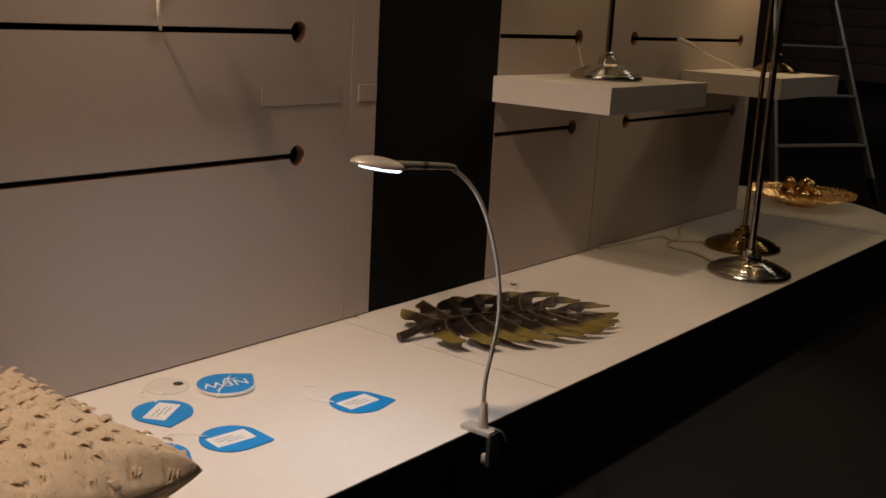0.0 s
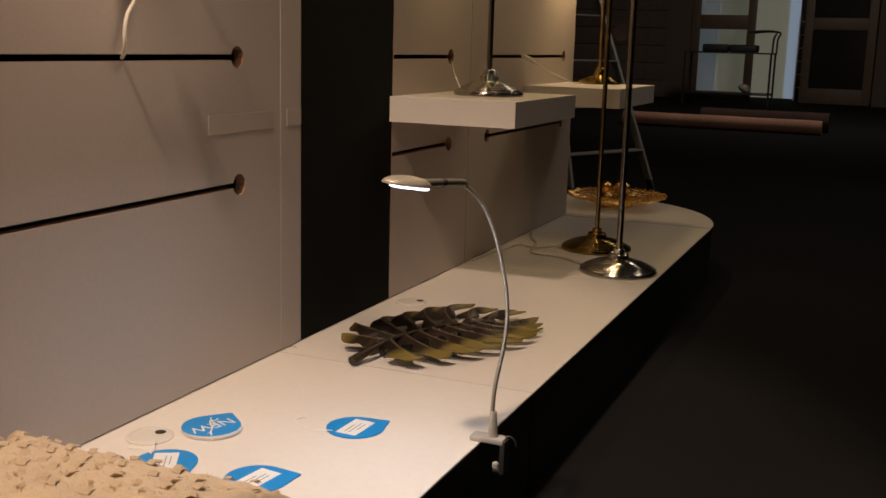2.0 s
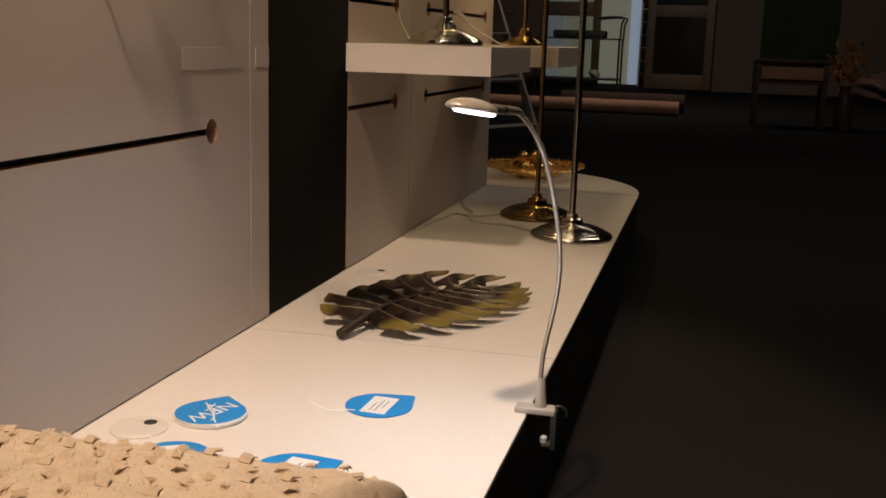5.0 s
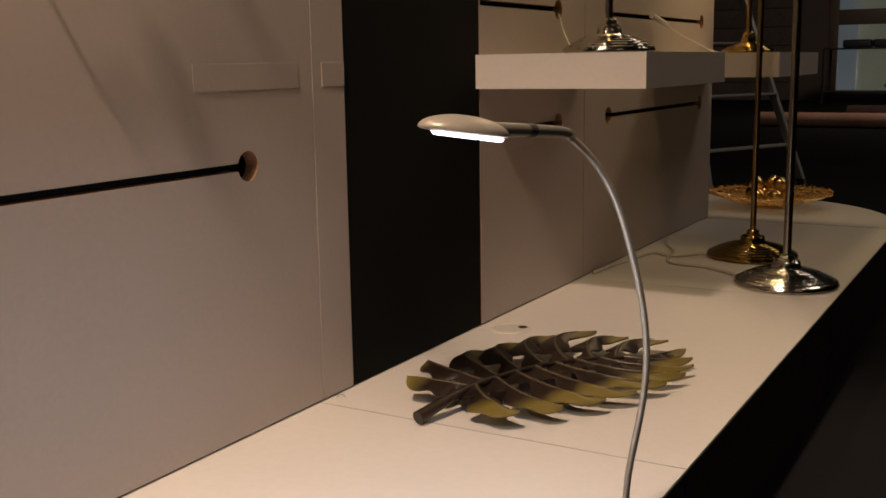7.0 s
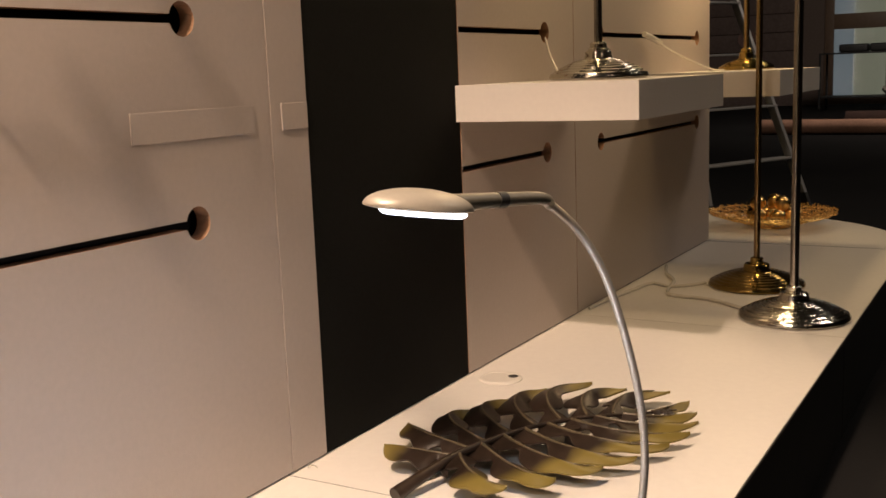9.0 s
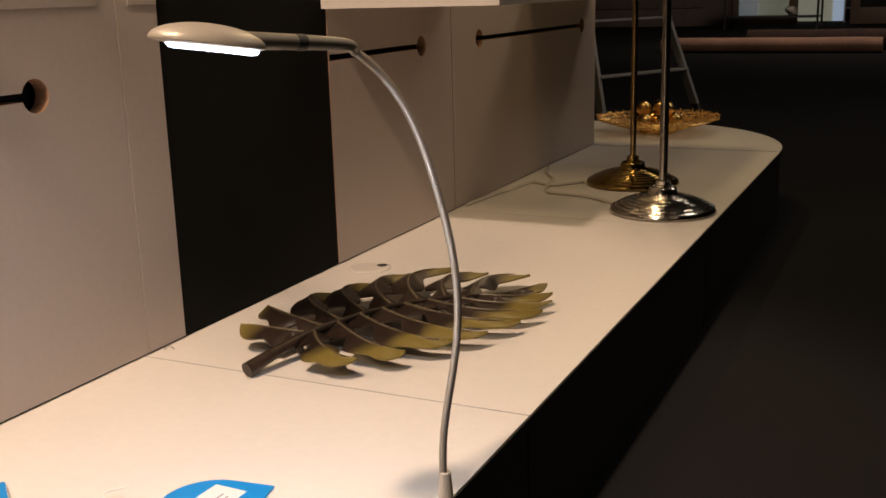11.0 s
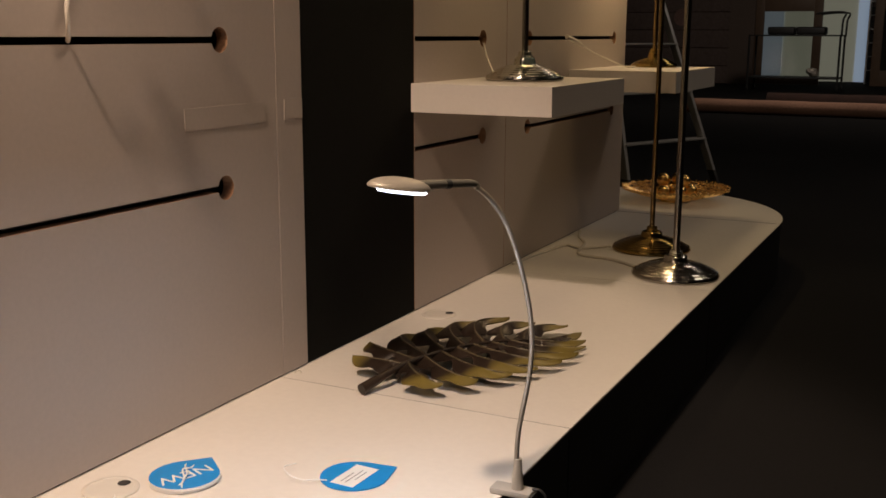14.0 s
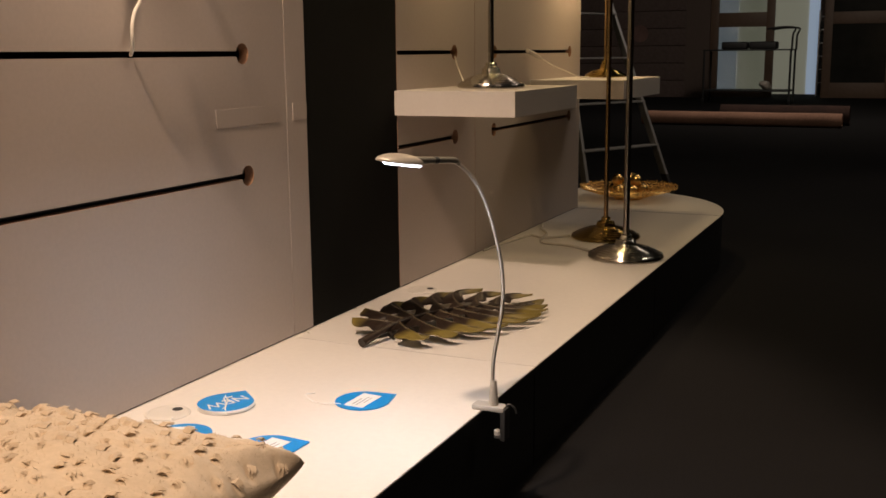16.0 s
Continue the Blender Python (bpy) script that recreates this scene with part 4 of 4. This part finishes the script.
    for k in range(4200):
        u, v = rng.uniform(-0.99, 0.99), rng.uniform(-0.99, 0.99)
        q = surf(u, v, 1)
        up = (surf(u + 0.012, v, 1) - surf(u - 0.012, v, 1)).cross(surf(u, v + 0.012, 1) - surf(u, v - 0.012, 1)).normalized()
        tilt = Vector((rng.uniform(-1, 1), rng.uniform(-1, 1), rng.uniform(-0.2, 0.6))) * 0.45
        ln = rng.uniform(0.003, 0.0065)
        d = (up + tilt).normalized()
        a = d.cross(Vector((rng.uniform(-1, 1), rng.uniform(-1, 1), 0.3))).normalized() * 0.0003
        b = d.cross(a).normalized() * 0.0003
        base = q - up * 0.0015
        tipv = bm.verts.new(base + d * ln)
        ring = [bm.verts.new(base + w) for w in (a, b - 0.5 * a, -b - 0.5 * a)]
        for i in range(3):
            bm.faces.new((ring[i], ring[(i + 1) % 3], tipv))
    tagged(part("fuzz", bm, M_CUSHION, c, "loose beige fibres"), kind="stuff")



cushion()


# ---- ladder, rugs, trolley and the far end ----
def ladder():
    l = thing("step_ladder", (-1.510, 4.600, 0), 63.9, "aluminium step ladder standing open on the carpet", "ladder")
    H, LEAN = 1.55, 0.34

    def half(z):
        return 0.298 - 0.137 * z

    def rail(s, z0, z1, back):
        bm = box((-0.009, -0.018, z0), (0.009, 0.018, z1), 0.002)
        for v in bm.verts:
            z = v.co.z
            v.co.x += s * half(z)
            v.co.y += (1.16 - LEAN * z) if back else LEAN * (z - 0.12)
        return bm

    for s in (-1, 1):
        for back in (False, True):
            leg = part("back_rail" if back else "rail", rail(s, 0.11, H, back), M_ALU, l)
            part("rubber_foot", rail(s * 1.004, 0.0, 0.112, back), M_DARK, leg, "black rubber foot")
    for k in range(6):
        z = 0.253 + 0.211 * k
        w, y = half(z), LEAN * (z - 0.12)
        part("tread", box((-w, y - 0.030, z - 0.004), (w, y + 0.030, z + 0.004), 0.002), M_ALU, l)
    part("cap", box((-0.11, LEAN * (H - 0.12) - 0.04, H), (0.11, 1.16 - LEAN * H + 0.04, H + 0.02), 0.004), M_DARK, l)
    part("back_brace", box((-half(0.5), 1.16 - LEAN * 0.5 - 0.01, 0.49), (half(0.5), 1.16 - LEAN * 0.5 + 0.01, 0.52), 0.002), M_ALU, l)


ladder()


def rolled_rug(x0, x1, y, r, material, label, tilt):
    bm = bmesh.new()
    seg, n = 40, 30
    rings = []
    for k in range(n + 1):
        x = (x1 - x0) * k / n
        rr = r * (1 + 0.04 * noise.noise(Vector((x * 3, y, r * 9))))
        ring = []
        for i in range(seg):
            a = 2 * math.pi * i / seg
            ring.append(bm.verts.new((x, rr * math.cos(a) + tilt * k / n, max(0.0, r * 0.94 + rr * 0.94 * math.sin(a)))))
        rings.append(ring)
    for a, b in zip(rings, rings[1:]):
        for i in range(seg):
            bm.faces.new((a[i], a[(i + 1) % seg], b[(i + 1) % seg], b[i]))
    for ring, s in ((rings[0], 1), (rings[-1], -1)):
        last = ring
        for q in (0.82, 0.70, 0.45):
            c = sum((v.co for v in ring), Vector()) / seg
            nxt = [bm.verts.new(c + (v.co - c) * q + Vector((0.03 * s * (q < 0.8), 0, 0))) for v in ring]
            for i in range(seg):
                bm.faces.new((last[i], last[(i + 1) % seg], nxt[(i + 1) % seg], nxt[i]))
            last = nxt
        bm.faces.new(last)
    t = thing("rolled_rug", (x0, y, 0), 0, label, "rug", "rolled rugs")
    part("roll", bm, material, t)


rolled_rug(-2.75, -0.90, 9.98, 0.070, M_RUG1, "rolled-up salmon rug lying on the dark carpet", -0.05)
rolled_rug(-2.05, -0.86, 10.30, 0.098, M_RUG2, "rolled-up dark red rug behind the salmon one", 0.0)


for x, z, r in ((-4.30, 0.97, 0.13),):
    o = thing("wall_plate", (x, FY - 0.012, z), 0, "dim pale round plate hanging on the plank wall", "plate")
    d = part("disc", lathe([(0, 0.0), (r * 0.6, 0.002), (r, 0.016), (r, 0.020), (r * 0.6, 0.008), (0, 0.006)], 32), M_PINK, o)
    d.matrix_local = pose(0, 0, 0, 90, 0, 0)


def trolley():
    t = thing("trolley", (-2.42, 14.5, 0), 0, "dark metal tube trolley with bundles on its top", "trolley")
    for x in (-0.56, 0.56):
        for y in (-0.25, 0.25):
            part("leg", tube([(x, y, 0.05), (x, y, 0.4), (x, y, 0.72)], 0.014, 3, 8), M_DARK, t)
            wheel = part("wheel", merge(lathe([(0, -0.012), (0.035, -0.012), (0.04, -0.006), (0.04, 0.006), (0.035, 0.012), (0, 0.012)], 20)), M_DARK, t)
            wheel.matrix_local = pose(x, y, 0.04, 0, 90, 0)
    for z in (0.16, 0.70):
        part("deck", box((-0.57, -0.26, z), (0.57, 0.26, z + 0.02), 0.004), M_DARK, t)
    part("push_handle", tube([(0.57, -0.25, 0.70), (0.575, -0.25, 0.90), (0.60, -0.25, 0.99), (0.42, -0.25, 1.0), (0.25, -0.25, 0.98)], 0.013, 20, 8), M_DARK, t)
    part("push_handle", tube([(0.57, 0.25, 0.70), (0.575, 0.25, 0.90), (0.60, 0.25, 0.99), (0.42, 0.25, 1.0), (0.25, 0.25, 0.98)], 0.013, 20, 8), M_DARK, t)
    for x0, x1 in ((-0.36, -0.02), (0.0, 0.36)):
        bm = box((x0, -0.14, 0.0), (x1, 0.14, 0.10), 0.03, 3)
        ob = tagged(part("folded_blanket", bm, M_DARK), "dark folded bundle on the trolley top", "bundle", "bundles on the trolley")
        ob.location = (-2.42, 14.5, 0.7205)
    bm = bmesh.new()
    bmesh.ops.create_icosphere(bm, subdivisions=3, radius=0.075)
    for v in bm.verts:
        v.co *= 1 + 0.55 * noise.noise(v.co * 17) + 0.25 * noise.noise(v.co * 45)
        v.co.z *= 0.7
    lowest = min(v.co.z for v in bm.verts)
    ob = tagged(part("plastic_bag", bm, M_GREY), "pale crumpled plastic bag on the trolley's lower deck", "bag")
    ob.location = (-2.18, 14.42, 0.181 - lowest)


trolley()


def sideboard():
    c = thing("sideboard", (-0.28, 9.0, 0), 0, "dark wooden sideboard on the hall carpet", "cabinet")
    part("top", box((-0.01, -0.01, 0.53), (0.60, 0.42, 0.56), 0.004), M_DWOOD, c)
    part("drawer_front", box((0.05, -0.005, 0.40), (0.54, 0.02, 0.50), 0.004), M_RUG1, c, "lit reddish drawer front")
    part("body", box((0.04, 0.02, 0.36), (0.55, 0.40, 0.529)), M_DWOOD, c)
    for x in (0.02, 0.56):
        for y in (0.02, 0.38):
            part("leg", box((x - 0.02, y - 0.02, 0), (x + 0.02, y + 0.02, 0.529), 0.003), M_DWOOD, c)
    p = thing("framed_picture", (-0.24, 9.30, 0.56), 0, "dim dark green picture standing on the sideboard", "picture")
    part("canvas", box((0, 0, 0.0), (0.62, 0.03, 0.52), 0.006), M_GREEN, p)
    v = thing("dry_bouquet", (0.44, 9.0, 0), 0, "dim bunch of dry orange leaves in a floor vase", "bouquet")
    part("vase", lathe([(0, 0), (0.06, 0), (0.075, 0.1), (0.06, 0.26), (0.04, 0.32), (0.05, 0.36), (0, 0.36)], 24), M_DWOOD, v)
    rng = random.Random(3)
    bm = bmesh.new()
    for k in range(160):
        a, e = rng.uniform(0, 6.28), rng.uniform(0.2, 1.45)
        ln = rng.uniform(0.10, 0.42)
        d = Vector((math.cos(a) * math.cos(e) * 0.55, math.sin(a) * math.cos(e) * 0.55, math.sin(e)))
        q = Vector((0, 0, 0.36)) + d * ln
        s = rng.uniform(0.018, 0.04)
        r = Euler((rng.uniform(0, 6), rng.uniform(0, 6), rng.uniform(0, 6))).to_matrix()
        vs = [bm.verts.new(q + r @ Vector(w)) for w in ((-s, 0, 0), (0, -s * 0.5, s * 0.2), (s, 0, 0), (0, s * 0.5, s * 0.2))]
        bm.faces.new(vs)
    part("leaves", bm, M_ORANGE, v, "dry orange leaves")
    h = thing("crumpled_cloth", (1.75, 14.9, 0), 0, "pale pink crumpled cloth heap on the floor", "cloth")
    bm = bmesh.new()
    bmesh.ops.create_icosphere(bm, subdivisions=4, radius=0.5)
    for w in bm.verts:
        w.co *= 1 + 0.4 * noise.noise(w.co * 3.1)
        w.co.z = max(-0.18, w.co.z * 0.42)
        w.co.z += 0.18
    part("folds", bm, M_PINK, h)


sideboard()
